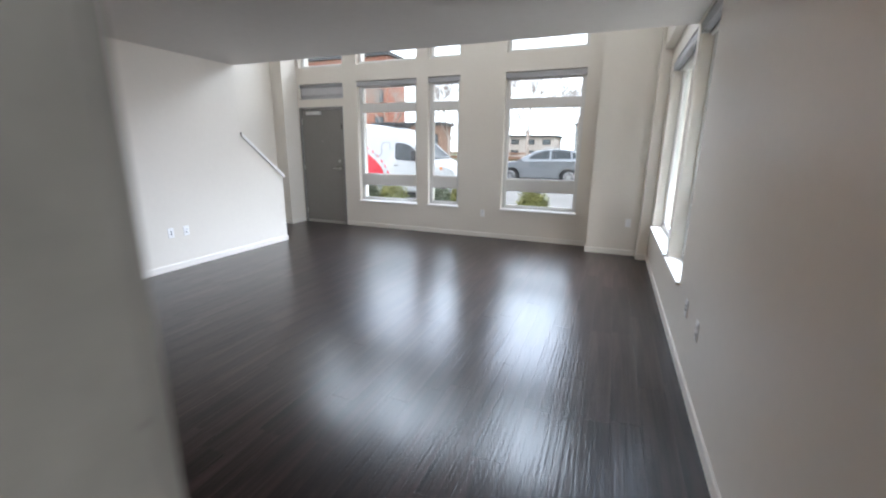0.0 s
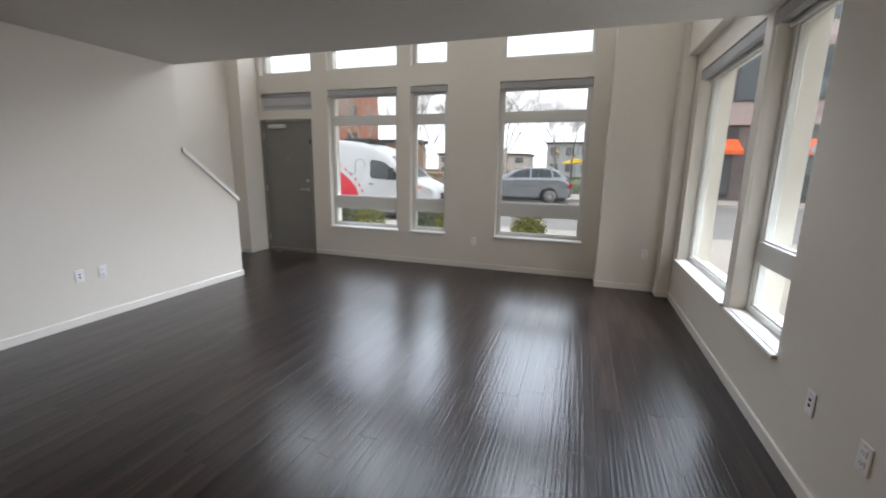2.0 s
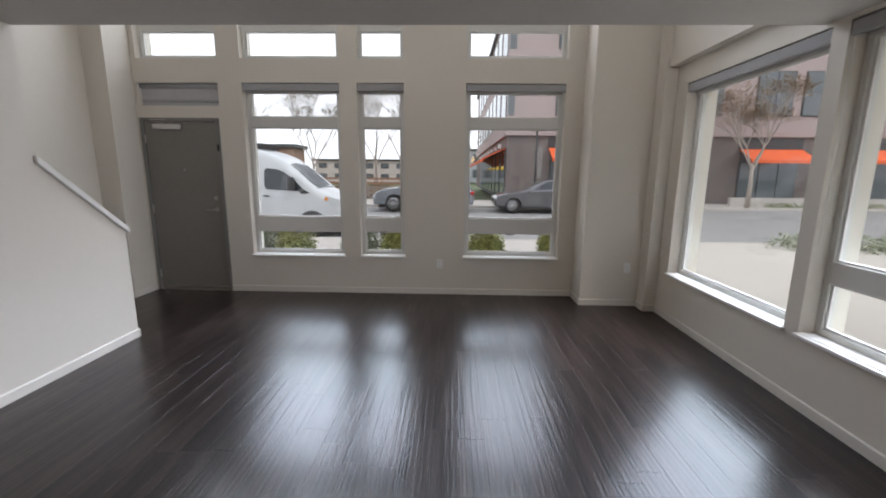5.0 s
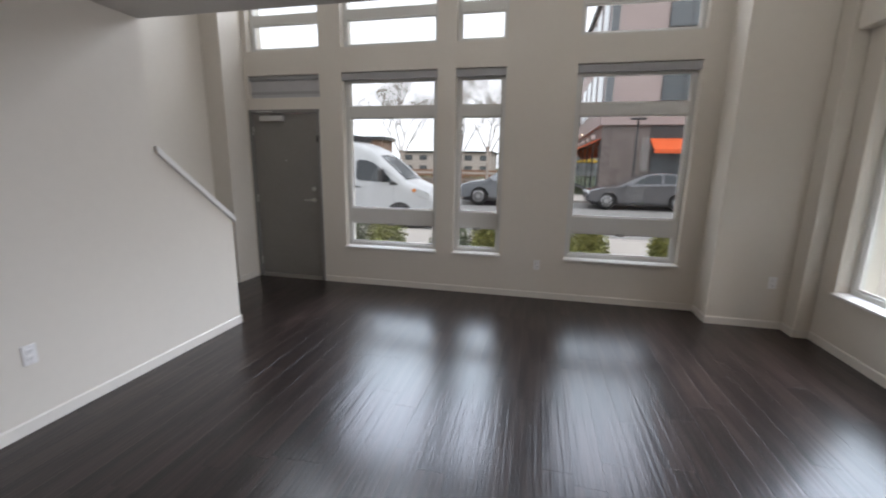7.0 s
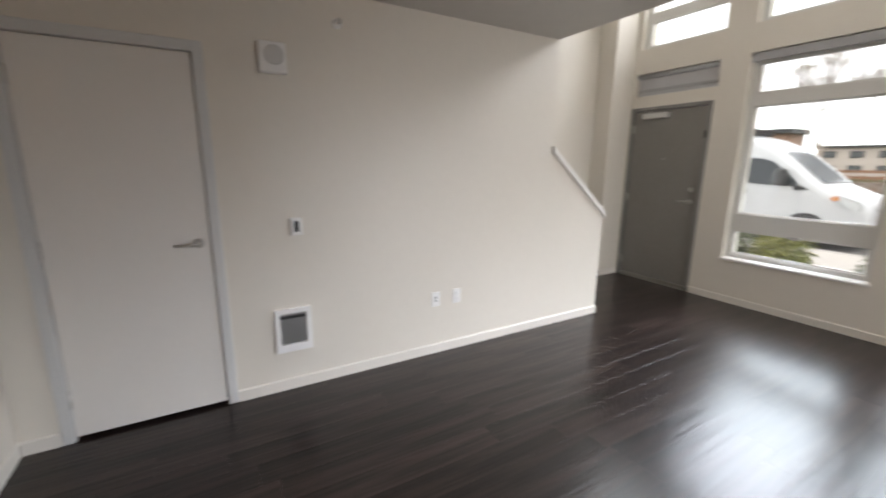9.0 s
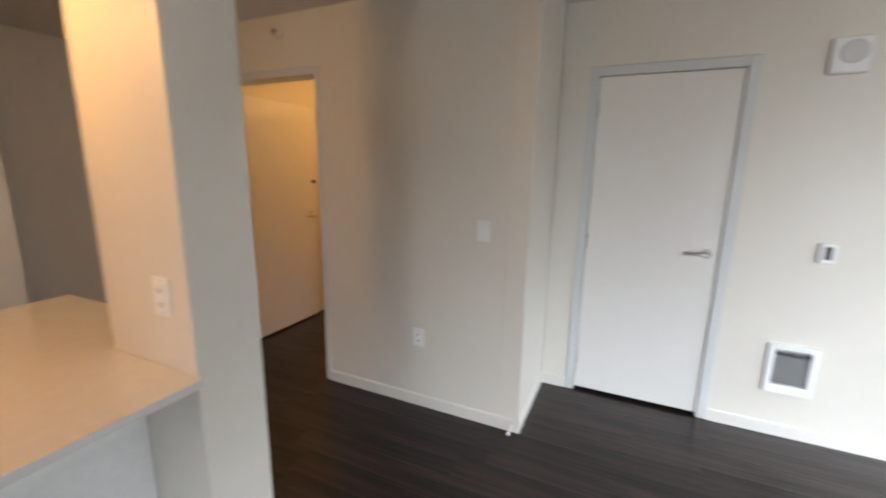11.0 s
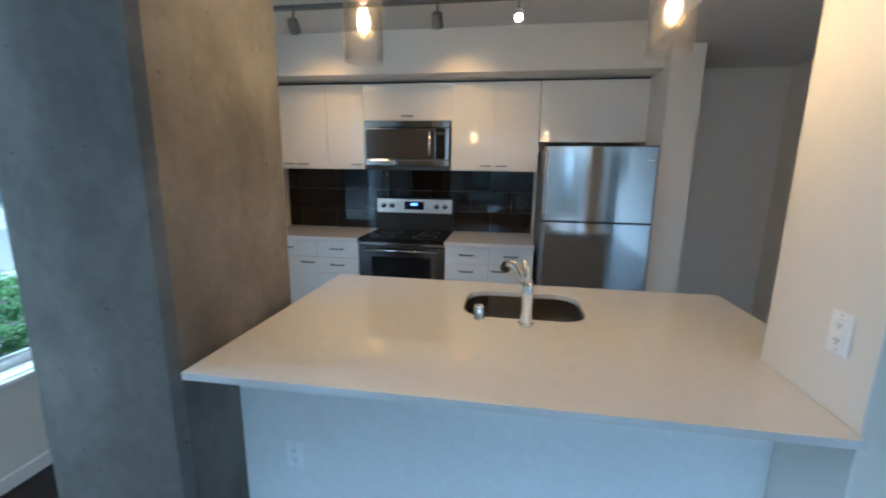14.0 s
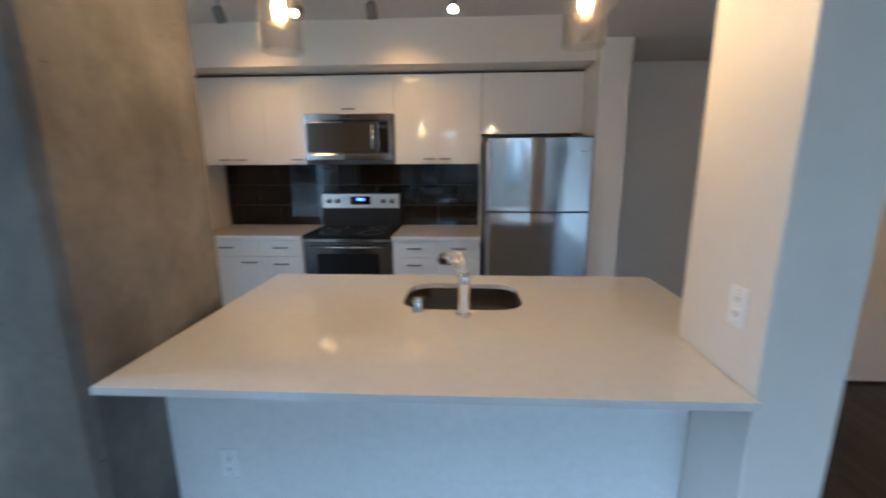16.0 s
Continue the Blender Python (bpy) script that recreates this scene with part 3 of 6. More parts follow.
OUT = "white duplex outlet on the off-white wall"
wall_plate((0.0, -3.21, 0.445), "x+", "outlet", OUT)
wall_plate((0.0, -3.40, 0.445), "x+", "jack", "white jack plate beside the outlet on the wall", "jack_plate", "wall plate")
wall_plate((RW, -3.61, 0.437), "x-", "jack", "white jack plate on the side wall below the window", "jack_plate", "wall plate")
wall_plate((RW, -3.99, 0.437), "x-", "outlet", OUT)
wall_plate((4.99, -0.36, 0.46), "y-", "outlet", "white duplex outlet on the corner pier")
wall_plate((2.77, 0.0, 0.40), "y-", "outlet", "white duplex outlet between the tall windows")
wall_plate((2.085, -6.525, 1.135), "x+", "outlet", "white duplex outlet on the wall end above the counter")
wall_plate((0.645, -6.48, 0.46), "x+", "outlet", "white duplex outlet low on the hall wall")
wall_plate((0.645, -6.08, 1.16), "x+", "switch", "white rocker switch on the hall wall", "light_switch", "switch")
wall_plate((3.73, -6.68, 0.44), "y+", "outlet", "white duplex outlet on the island's front panel")

# wall heater
h = thing("wall_heater", "white recessed wall heater with a dark louvred grille", "heater", (0, -4.46, 0.415))
bm = bmesh.new()
for q in ((-0.112, -0.145, -0.082, 0.145), (0.082, -0.145, 0.112, 0.145), (-0.082, -0.145, 0.082, -0.095), (-0.082, 0.115, 0.082, 0.145)):
    slab(bm, 0.0, q[0], q[1], 0.022, q[2], q[3])
bmesh.ops.remove_doubles(bm, verts=bm.verts[:], dist=1e-5)
part("cover_frame", bm, PLATE, h)
part("back_panel", block(0.0, -0.081, -0.094, 0.004, 0.081, 0.114), BLACK, h)
LOUV = mat("dark_louvre", (0.17, 0.165, 0.155), 0.5, 0.6)
HEATER_GREY = mat("heater_grille_grey", (0.30, 0.295, 0.29), 0.45, 0.4, var=0.03)
for i in range(16):
    z = -0.088 + i * 0.0105
    part("louvre", block(0.006, -0.081, z, 0.016, 0.081, z + 0.006), HEATER_GREY, h)
part("top_rail", block(0.006, -0.081, 0.101, 0.016, 0.081, 0.112), HEATER_GREY, h)

# thermostat
h = thing("thermostat", "small white wall thermostat with a dark screen", "thermostat", (0, -4.405, 1.09))
part("body", block(0, -0.036, -0.055, 0.026, 0.036, 0.055, 0.006, 2), PLATE, h)
part("screen", block(0.0255, -0.015, -0.032, 0.028, 0.016, 0.036, 0.001, 1), BLACK, h)
part("button", block(0.0255, -0.012, -0.046, 0.028, 0.012, -0.038, 0.001, 1), PLATE, h)

# alarm sounder
h = thing("alarm_sounder", "white square alarm sounder with a round grille", "alarm", (0, -4.475, 2.06))
part("body", bevel(block(0, -0.075, -0.085, 0.04, 0.075, 0.085), 0.012, 3), PLATE, h)
g = part("grille", tube(((0.039, 0.008, 0.012), (0.047, 0.008, 0.012)), 0.052, 28), mat("grille_grey", (0.5, 0.49, 0.47), 0.6), h)
for i in range(5):
    r = 0.045 - i * 0.009
    part("grille_ring", lathe([(r, 0), (r - 0.003, 0.002), (r - 0.004, 0)], 24), PLATE, g).matrix_basis = pose(0.047, 0.008, 0.012, 0, 90, 0)


def sprinkler(at, out):
    h = thing("sprinkler", "small pale sidewall fire sprinkler near the ceiling", "sprinkler", at, "sidewall sprinklers")
    o = Vector(out)
    part("escutcheon", tube(((0, 0, 0), o * 0.008), 0.03, 20), PLATE, h)
    part("stem", tube((o * 0.006, o * 0.045), 0.009, 10), PLATE, h)
    part("deflector", tube((o * 0.045 + Vector((0, 0, 0.006)), o * 0.048 + Vector((0, 0, 0.006))), 0.017, 12), NICKEL, h)


sprinkler((0, -4.09, 2.30), (1, 0, 0))
sprinkler((0.645, -7.49, 2.31), (1, 0, 0))
h = thing("smoke_detector", "round white smoke detector on the low ceiling", "smoke detector", (0.95, -4.76, SOFF))
part("base", lathe([(0.0, 0), (0.07, 0), (0.07, -0.012), (0.062, -0.014)], 28), PLATE, h)
part("dome", lathe([(0.062, -0.012), (0.06, -0.03), (0.045, -0.042), (0, -0.044)], 28), PLATE, h)


# ---- concrete column ----
def column():
    bm = block(3.95, -7.12, 0.0, 4.508, -6.400, KCEIL)
    up = [e for e in bm.edges if abs((e.verts[0].co - e.verts[1].co).z) > 1]
    bmesh.ops.bevel(bm, geom=up, offset=0.026, segments=1, affect="EDGES")
    bmesh.ops.subdivide_edges(bm, edges=[e for e in bm.edges if abs((e.verts[0].co - e.verts[1].co).z) > 1], cuts=60)
    return bm


col = part("concrete_column", column(), CONCRETE)
for z in (1.475,):
    part("form_joint", block(3.9485, -7.09, z, 3.951, -6.435, z + 0.009), CONCRETE, col)
    part("form_joint", block(3.985, -6.401, z - 0.005, 4.475, -6.3985, z + 0.004), CONCRETE, col)
tagged(col, "square bare concrete column with chamfered edges and stains", "column", "", "structure")

# door stop on the floor by the return wall
h = thing("door_stop", "thin white spring door stop on the baseboard", "door stop", (0.66, -5.86, 0.045))
part("spring", tube(((0, 0, 0), (0.075, 0, -0.004)), 0.005, 8), PLATE, h)
part("tip", tube(((0.075, 0, -0.004), (0.088, 0, -0.005)), 0.008, 10), PLATE, h)


# ---- kitchen ----
def bar_pull(parent, x, y, z, length=0.1, along="x"):
    """A slim rectangular bridge pull standing off a front that faces +y."""
    bm = bmesh.new()
    slab(bm, x - length / 2, y + 0.022, z - 0.006, x + length / 2, y + 0.030, z + 0.006)
    for s in (-1, 1):
        slab(bm, x + s * (length / 2 - 0.006) - 0.006, y, z - 0.006, x + s * (length / 2 - 0.006) + 0.006, y + 0.022, z + 0.006)
    return part("handle", bm, PULL, parent, "dark metal bar pull")


def front(parent, name, x0, x1, z0, z1, y, hx=None, hz=None, hl=0.1):
    f = part(name, block(x0 + 0.0015, y - 0.019, z0 + 0.0015, x1 - 0.0015, y, z1 - 0.0015, 0.0015, 1), LACQUER, parent)
    if hx is not None:
        bar_pull(f, hx, y, hz, hl)
    return f


BACK, UF, BF = -9.448, -9.06, -8.82
UZ0, UZ1 = 1.525, 2.268


def upper(x0, x1, z0, doors, label):
    c = thing("wall_cabinet", label, "cabinet", group="kitchen wall cabinets")
    part("carcass", block(x0 + 0.001, BACK, z0, x1 - 0.001, UF - 0.0205, UZ1), LACQUER, c)
    for a, b, hx, hz in doors:
        front(c, "door", a, b, z0 - 0.004, UZ1, UF, hx, hz)
    return c


upper(2.72, 3.475, UZ0, [(2.72, 3.098, 3.03, UZ0 + 0.04), (3.098, 3.475, 3.165, UZ0 + 0.04)], "glossy white wall cabinet with two doors")
upper(3.475, 4.27, 1.955, [(3.475, 4.27, 3.87, 1.99)], "glossy white cabinet above the microwave")
upper(4.27, 4.63, UZ0, [(4.27, 4.63, 4.345, UZ0 + 0.04)], "narrow glossy white wall cabinet")
upper(4.63, 5.25, UZ0, [(4.63, 4.94, 4.87, UZ0 + 0.04), (4.94, 5.25, 5.01, UZ0 + 0.04)], "glossy white wall cabinet with two doors")
upper(1.862, 2.718, 1.775, [(1.862, 2.718, None, None)], "glossy white cabinet above the fridge")
# black strip paints the shadow between the cabinet tops and the bulkhead
structure("cabinet_gap_shade", block(1.862, BACK, UZ1 + 0.002, 5.255, UF - 0.05, 2.289), BLACK, "black strip in place of the shadow above the wall cabinets")


def base(x0, x1, columns, label):
    c = thing("base_cabinet", label, "cabinet", group="kitchen base cabinets")
    part("carcass", block(x0 + 0.001, BACK, 0.10, x1 - 0.001, BF - 0.0205, 0.878), LACQUER, c)
    part("toe_kick", block(x0 + 0.002, BACK, 0.0, x1 - 0.002, BF - 0.08, 0.099), BLACK, c)
    for a, b, rows in columns:
        for z0, z1, kind in rows:
            if kind == "drawer":
                front(c, "drawer", a, b, z0, z1, BF, (a + b) / 2, (z0 + z1) / 2 + 0.01, 0.12)
            else:
                front(c, "door", a, b, z0, z1, BF, (b - 0.09 if kind == "door_l" else a + 0.09), z1 - 0.05, 0.12)
    return c


DR = [(0.73, 0.876, "drawer"), (0.58, 0.73, "drawer"), (0.43, 0.58, "drawer"), (0.105, 0.43, "drawer")]
base(2.725, 3.10, [(2.725, 3.10, [(0.73, 0.876, "drawer"), (0.105, 0.73, "door_l")])], "white base cabinet with a drawer over a door")
base(3.10, 3.48, [(3.10, 3.48, DR)], "white base cabinet with stacked drawers")
base(4.27, 4.665, [(4.27, 4.665, DR)], "white base cabinet with stacked drawers")
base(4.665, 5.25, [(4.665, 5.25, [(0.73, 0.876, "drawer"), (0.105, 0.73, "door_r")])], "white base cabinet with a drawer over a door")
for x0, x1 in ((2.722, 3.484), (4.266, 5.255)):
    tagged(part("worktop", block(x0, BACK, 0.88, x1, BF + 0.03, 0.919, 0.003, 2), QUARTZ), "pale polished quartz worktop along the wall", "worktop")

# backsplash tiles
bs = tagged(thing("backsplash", "dark glossy tiled backsplash with pale joints", "tiles"), kind="structure")
part("grout", block(2.722, -9.4495, 0.92, 5.257, -9.446, 1.56), GROUT, bs)
tiles = {}
for r in range(3):
    z0 = 0.922 + r * 0.2
    x = 2.724 - (0.2 if r % 2 else 0.0)
    while x < 5.25:
        a, b = max(x, 2.724), min(x + 0.397, 5.255)
        if b - a > 0.03:
            key = round(b - a, 3)
            if key not in tiles:
                tiles[key] = mesh_of("tile", block(-key / 2, 0, 0, key / 2, 0.006, 0.197, 0.0015, 1), TILE)
            t = new("tile", tiles[key])
            t.parent = bs
            t.location = ((a + b) / 2, -9.4455, z0)
        x += 0.4
tagged(bs, "", "")

# fridge
f = thing("fridge", "stainless top-freezer fridge beside the wing wall", "fridge", (2.283, -9.02, 0))
part("cabinet", block(-0.412, -0.38, 0.05, 0.412, 0.30, 1.70, 0.01, 2), mat("fridge_side", (0.22, 0.22, 0.22), 0.45, 0.3), f)
part("base_grille", block(-0.40, 0.20, 0.01, 0.40, 0.31, 0.09, 0.004, 1), BLACK, f)
for z0, z1, nm in ((1.155, 1.715, "freezer_door"), (0.10, 1.14, "fridge_door")):
    prof = [(-0.415, 0.31), (0.415, 0.31), (0.415, 0.355), (0.395, 0.378)] + [(0.395 - 0.79 * i / 12, 0.378 + 0.012 * math.sin(math.pi * i / 12)) for i in range(1, 12)] + [(-0.395, 0.378), (-0.415, 0.355)]
    dd = part(nm, prism(prof, "z", z0, z1), STEEL, f)
    hx = 0.392
    part("handle_recess", block(hx - 0.012, 0.372, z0 + 0.03, hx + 0.02, 0.388, z1 - 0.03, 0.005, 2), mat("handle_grey", (0.33, 0.33, 0.34), 0.35, 0.8) if nm == "freezer_door" else bpy.data.materials["handle_grey"], dd)
part("door_gap", block(-0.41, 0.305, 1.141, 0.41, 0.36, 1.154), BLACK, f)
part("hinge_cover", block(-0.41, 0.24, 1.70, -0.33, 0.36, 1.725, 0.006, 2), BLACK, f)
part("top_trim", block(-0.41, 0.28, 1.7005, 0.41, 0.31, 1.722, 0.003, 1), BLACK, f)
part("badge", block(-0.37, 0.3795, 1.61, -0.30, 0.3845, 1.622, 0.001, 1), CHROME, f)

# microwave over the range
m = thing("microwave", "stainless over-the-range microwave with a dark glass door", "microwave", (3.87, -9.02, 1.557))
part("body", block(-0.385, -0.425, 0.0, 0.385, -0.03, 0.393, 0.004, 1), BLACK, m)
part("top_strip", block(-0.385, -0.03, 0.335, 0.385, 0.0, 0.393, 0.006, 2), STEEL, m)
part("bottom_strip", block(-0.385, -0.03, 0.0, 0.385, 0.0, 0.055, 0.006, 2), STEEL, m)
dd = part("door", block(-0.258, -0.03, 0.057, 0.385, 0.0, 0.333, 0.004, 1), STEEL, m)
part("window", block(-0.252, -0.002, 0.066, 0.374, 0.003, 0.318, 0.003, 1), mat("smoked_glass", (0.055, 0.048, 0.042), 0.1, var=0.05), dd)
part("handle", tube(((-0.215, 0.0, 0.09), (-0.215, 0.035, 0.10), (-0.215, 0.04, 0.19), (-0.215, 0.035, 0.29), (-0.215, 0.0, 0.30)), 0.009, 12), CHROME, dd)
cp = part("control_panel", block(-0.385, -0.03, 0.057, -0.26, 0.0, 0.333, 0.004, 1), STEEL, m)
part("control_glass", block(-0.35, -0.002, 0.066, -0.264, 0.003, 0.325, 0.003, 1), DARKGLASS, cp)
part("display", block(-0.34, 0.0032, 0.27, -0.275, 0.004, 0.295), BLACK, cp)
part("badge", block(-0.03, -0.001, 0.358, 0.03, 0.0015, 0.37), BLACK, m)
part("vent_grille", block(-0.36, -0.30, -0.004, 0.36, -0.08, 0.0), LOUV, m)

# range
r = thing("range", "stainless electric range with a black glass cooktop", "stove", (3.875, -9.02, 0))
part("body", block(-0.388, -0.42, 0.05, 0.388, 0.175, 0.895, 0.004, 1), BLACK, r)
ck = part("cooktop", block(-0.39, -0.40, 0.896, 0.39, 0.215, 0.925, 0.006, 2), DARKGLASS, r)
RING = mat("burner_ring", (0.10, 0.10, 0.10), 0.3)
for bx, by, br in ((-0.19, -0.20, 0.085), (0.19, -0.20, 0.10), (-0.19, 0.06, 0.11), (0.19, 0.06, 0.085)):
    part("burner", lathe([(br, 0.0), (br, 0.0008), (br - 0.006, 0.0008), (br - 0.006, 0)], 32, (bx, by, 0.925)), RING, ck)
part("front_strip", block(-0.388, 0.176, 0.862, 0.388, 0.222, 0.894, 0.006, 2), STEEL, r)
dd = part("oven_door", block(-0.385, 0.176, 0.23, 0.385, 0.205, 0.852, 0.006, 2), DARKSTEEL, r)
part("oven_window", block(-0.27, 0.2035, 0.36, 0.27, 0.2085, 0.76, 0.004, 1), DARKGLASS, dd)
part("handle", tube(((-0.33, 0.205, 0.82), (-0.33, 0.25, 0.825), (0.33, 0.25, 0.825), (0.33, 0.205, 0.82)), 0.011, 12), STEEL, dd)
dw = part("drawer", block(-0.385, 0.176, 0.06, 0.385, 0.205, 0.222, 0.006, 2), STEEL, r)
bg_ = part("backguard", prism([(-0.42, 0.926), (-0.355, 0.926), (-0.335, 1.10), (-0.335, 1.235), (-0.36, 1.25), (-0.42, 1.25)], "x", -0.39, 0.39), BLACK, r)
pn = part("control_panel", block(-0.38, -0.334, 1.10, 0.38, -0.326, 1.242, 0.004, 1), mat("panel_steel", (0.72, 0.70, 0.67), 0.32, 0.9, var=0.02), bg_)
part("display", block(-0.10, -0.3265, 1.135, 0.10, -0.323, 1.215, 0.002, 1), DARKGLASS, pn)
clock = part("clock_digits", block(-0.035, -0.3235, 1.175, 0.035, -0.3222, 1.198), glow("blue_digits", (0.12, 0.2, 1.0), 3.0), pn)
for x in (-0.31, -0.225, 0.225, 0.31):
    k = part("knob", tube(((x, -0.326, 1.17), (x, -0.300, 1.17)), [0.024, 0.021], 20), BLACK, pn)
    part("pointer", block(x - 0.003, -0.3005, 1.172, x + 0.003, -0.2985, 1.19), PLATE, k)

# ---- island ----
IY0, IY1 = -7.59, -6.385


def rounded(x0, y0, x1, y1, r, seg=6):
    pts = []
    for cx, cy, a in ((x1 - r, y1 - r, 0), (x0 + r, y1 - r, 90), (x0 + r, y0 + r, 180), (x1 - r, y0 + r, 270)):
        pts += [(cx + r * math.cos(radians(a + 90 * i / seg)), cy + r * math.sin(radians(a + 90 * i / seg))) for i in range(seg + 1)]
    return pts


SX0, SX1, SY0, SY1 = 2.60, 3.135, -7.43, -7.045


def island_top():
    """The counter, notched round the wall end, with the sink cut-out."""
    bm = bmesh.new()
    outer = [(1.865, IY0), (3.915, IY0), (3.915, IY1), (2.088, IY1), (2.088, -6.823), (1.865, -6.823)]
    hole = rounded(SX0, SY0, SX1, SY1, 0.11)
    edges = []
    for loop in (outer, hole):
        vs = [bm.verts.new((x, y, 0.919)) for x, y in loop]
        edges += [bm.edges.new((vs[i], vs[(i + 1) % len(vs)])) for i in range(len(vs))]
    bmesh.ops.triangle_fill(bm, edges=edges, use_beauty=True)
    got = bmesh.ops.extrude_face_region(bm, geom=bm.faces[:])
    for v in got["geom"]:
        if isinstance(v, bmesh.types.BMVert):
            v.co.z -= 0.024
    bmesh.ops.recalc_face_normals(bm, faces=bm.faces[:])
    return bm


isl = thing("kitchen_island", "kitchen island with a pale panelled front", "island")
part("front_panel", block(2.088, -6.70, 0.0, 3.947, -6.68, 0.8945, 0.001, 1), mat("island_paint", (0.78, 0.77, 0.75), 0.45, var=0.015), isl)
part("carcass", block(1.90, -7.55, 0.10, 3.94, -6.824, 0.70), LACQUER, isl)
part("carcass_front", block(2.09, -6.822, 0.10, 3.94, -6.702, 0.70), LACQUER, isl)
part("rear_panel", block(1.90, -7.57, 0.10, 3.90, -7.552, 0.8945), LACQUER, isl)
part("end_panel", block(1.88, -7.57, 0.0, 1.898, -6.825, 0.8945), LACQUER, isl)
part("end_panel", block(3.902, -7.57, 0.701, 3.92, -7.122, 0.8945), LACQUER, isl)
tagged(part("island_worktop", island_top(), QUARTZ), "pale polished quartz island top with sink cut-out", "worktop")


def basin():
    bm = bmesh.new()
    rings = []
    for z, g in ((0.8945, 0.006), (0.80, 0.0), (0.74, -0.012), (0.725, -0.04)):
        rings.append([bm.verts.new((x, y, z)) for x, y in rounded(SX0 - g, SY0 - g, SX1 + g, SY1 + g, 0.11)])
    for a, b in zip(rings, rings[1:]):
        for i in range(len(a)):
            j = (i + 1) % len(a)
            bm.faces.new((a[i], a[j], b[j], b[i])).smooth = True
    bm.faces.new(rings[-1])
    bmesh.ops.solidify(bm, geom=bm.faces[:], thickness=0.002)
    return bm


s = thing("sink", "undermount stainless single-bowl sink in the island", "sink")
part("bowl", basin(), mat("sink_steel", (0.56, 0.53, 0.50), 0.4, 1.0, var=0.05, scale=3), s)
dr = part("drain", lathe([(0.0, 0.004), (0.036, 0.004), (0.042, 0.0), (0.042, -0.002)], 24, (2.867, -7.24, 0.7255)), CHROME, s)
part("strainer", lathe([(0.0, 0.01), (0.018, 0.009), (0.024, 0.004)], 16, (2.867, -7.24, 0.7255)), CHROME, dr)

fx, fy, fz = 2.862, -6.985, 0.919
fa = thing("faucet", "chrome pull-out kitchen faucet beside the sink", "faucet", (fx, fy, fz))
part("base_ring", lathe([(0, 0), (0.032, 0), (0.032, 0.008), (0.027, 0.014), (0, 0.014)], 24), CHROME, fa)
part("body", lathe([(0.0255, 0.013), (0.024, 0.06), (0.023, 0.12), (0.0245, 0.165), (0.022, 0.178), (0, 0.18)], 24), CHROME, fa)
part("collar", lathe([(0.0262, 0.128), (0.0268, 0.134), (0.0262, 0.14)], 24), CHROME, fa)
sp = part("spout", tube(((0.0, -0.004, 0.150), (0.018, -0.03, 0.196), (0.042, -0.06, 0.224), (0.068, -0.10, 0.230), (0.086, -0.135, 0.212)), [0.020, 0.019, 0.018, 0.0195, 0.022], 16), CHROME, fa)
part("spray_head", tube(((0.086, -0.135, 0.213), (0.094, -0.15, 0.194)), [0.0225, 0.0215], 16), BLACK, sp)
part("handle", tube(((0.0, 0.004, 0.176), (0.002, 0.01, 0.205), (0.004, -0.006, 0.228), (0.02, -0.035, 0.262)), [0.017, 0.014, 0.010, 0.008], 12), CHROME, fa)

so = thing("air_gap", "short chrome air gap cap on the island top", "sink fitting", (3.055, -7.02, 0.919))
part("cap", lathe([(0.023, 0.0), (0.023, 0.005), (0.0205, 0.007), (0.0205, 0.055), (0.018, 0.062), (0, 0.064)], 24), CHROME, so)
part("ring", lathe([(0.0212, 0.046), (0.0215, 0.049), (0.0212, 0.052)], 24), NICKEL, so)

# ---- pendants and track lights ----
CLEAR = bpy.data.materials.new("clear_glass")
CLEAR.use_nodes = True
_n, _l = CLEAR.node_tree.nodes, CLEAR.node_tree.links
_n.clear()
_o, _m, _t, _g = (_n.new("ShaderNode" + k) for k in ("OutputMaterial", "MixShader", "BsdfTransparent", "BsdfGlossy"))
_t.inputs[0].default_value = (0.995, 0.985, 0.97, 1)
_g.inputs["Roughness"].default_value = 0.12
_f, _k = _n.new("ShaderNodeLayerWeight"), _n.new("ShaderNodeMath")
_f.inputs[0].default_value = 0.25
_k.operation = "MULTIPLY_ADD"
_k.inputs[1].default_value, _k.inputs[2].default_value = 0.5, 0.03
_l.new(_f.outputs["Facing"], _k.inputs[0]); _l.new(_k.outputs[0], _m.inputs[0])
_l.new(_t.outputs[0], _m.inputs[1]); _l.new(_g.outputs[0], _m.inputs[2]); _l.new(_m.outputs[0], _o.inputs[0])
BULB = glow("warm_filament", (1.0, 0.60, 0.26), 110.0)
COPPER = mat("copper_socket", (0.62, 0.33, 0.20), 0.3, 1.0)


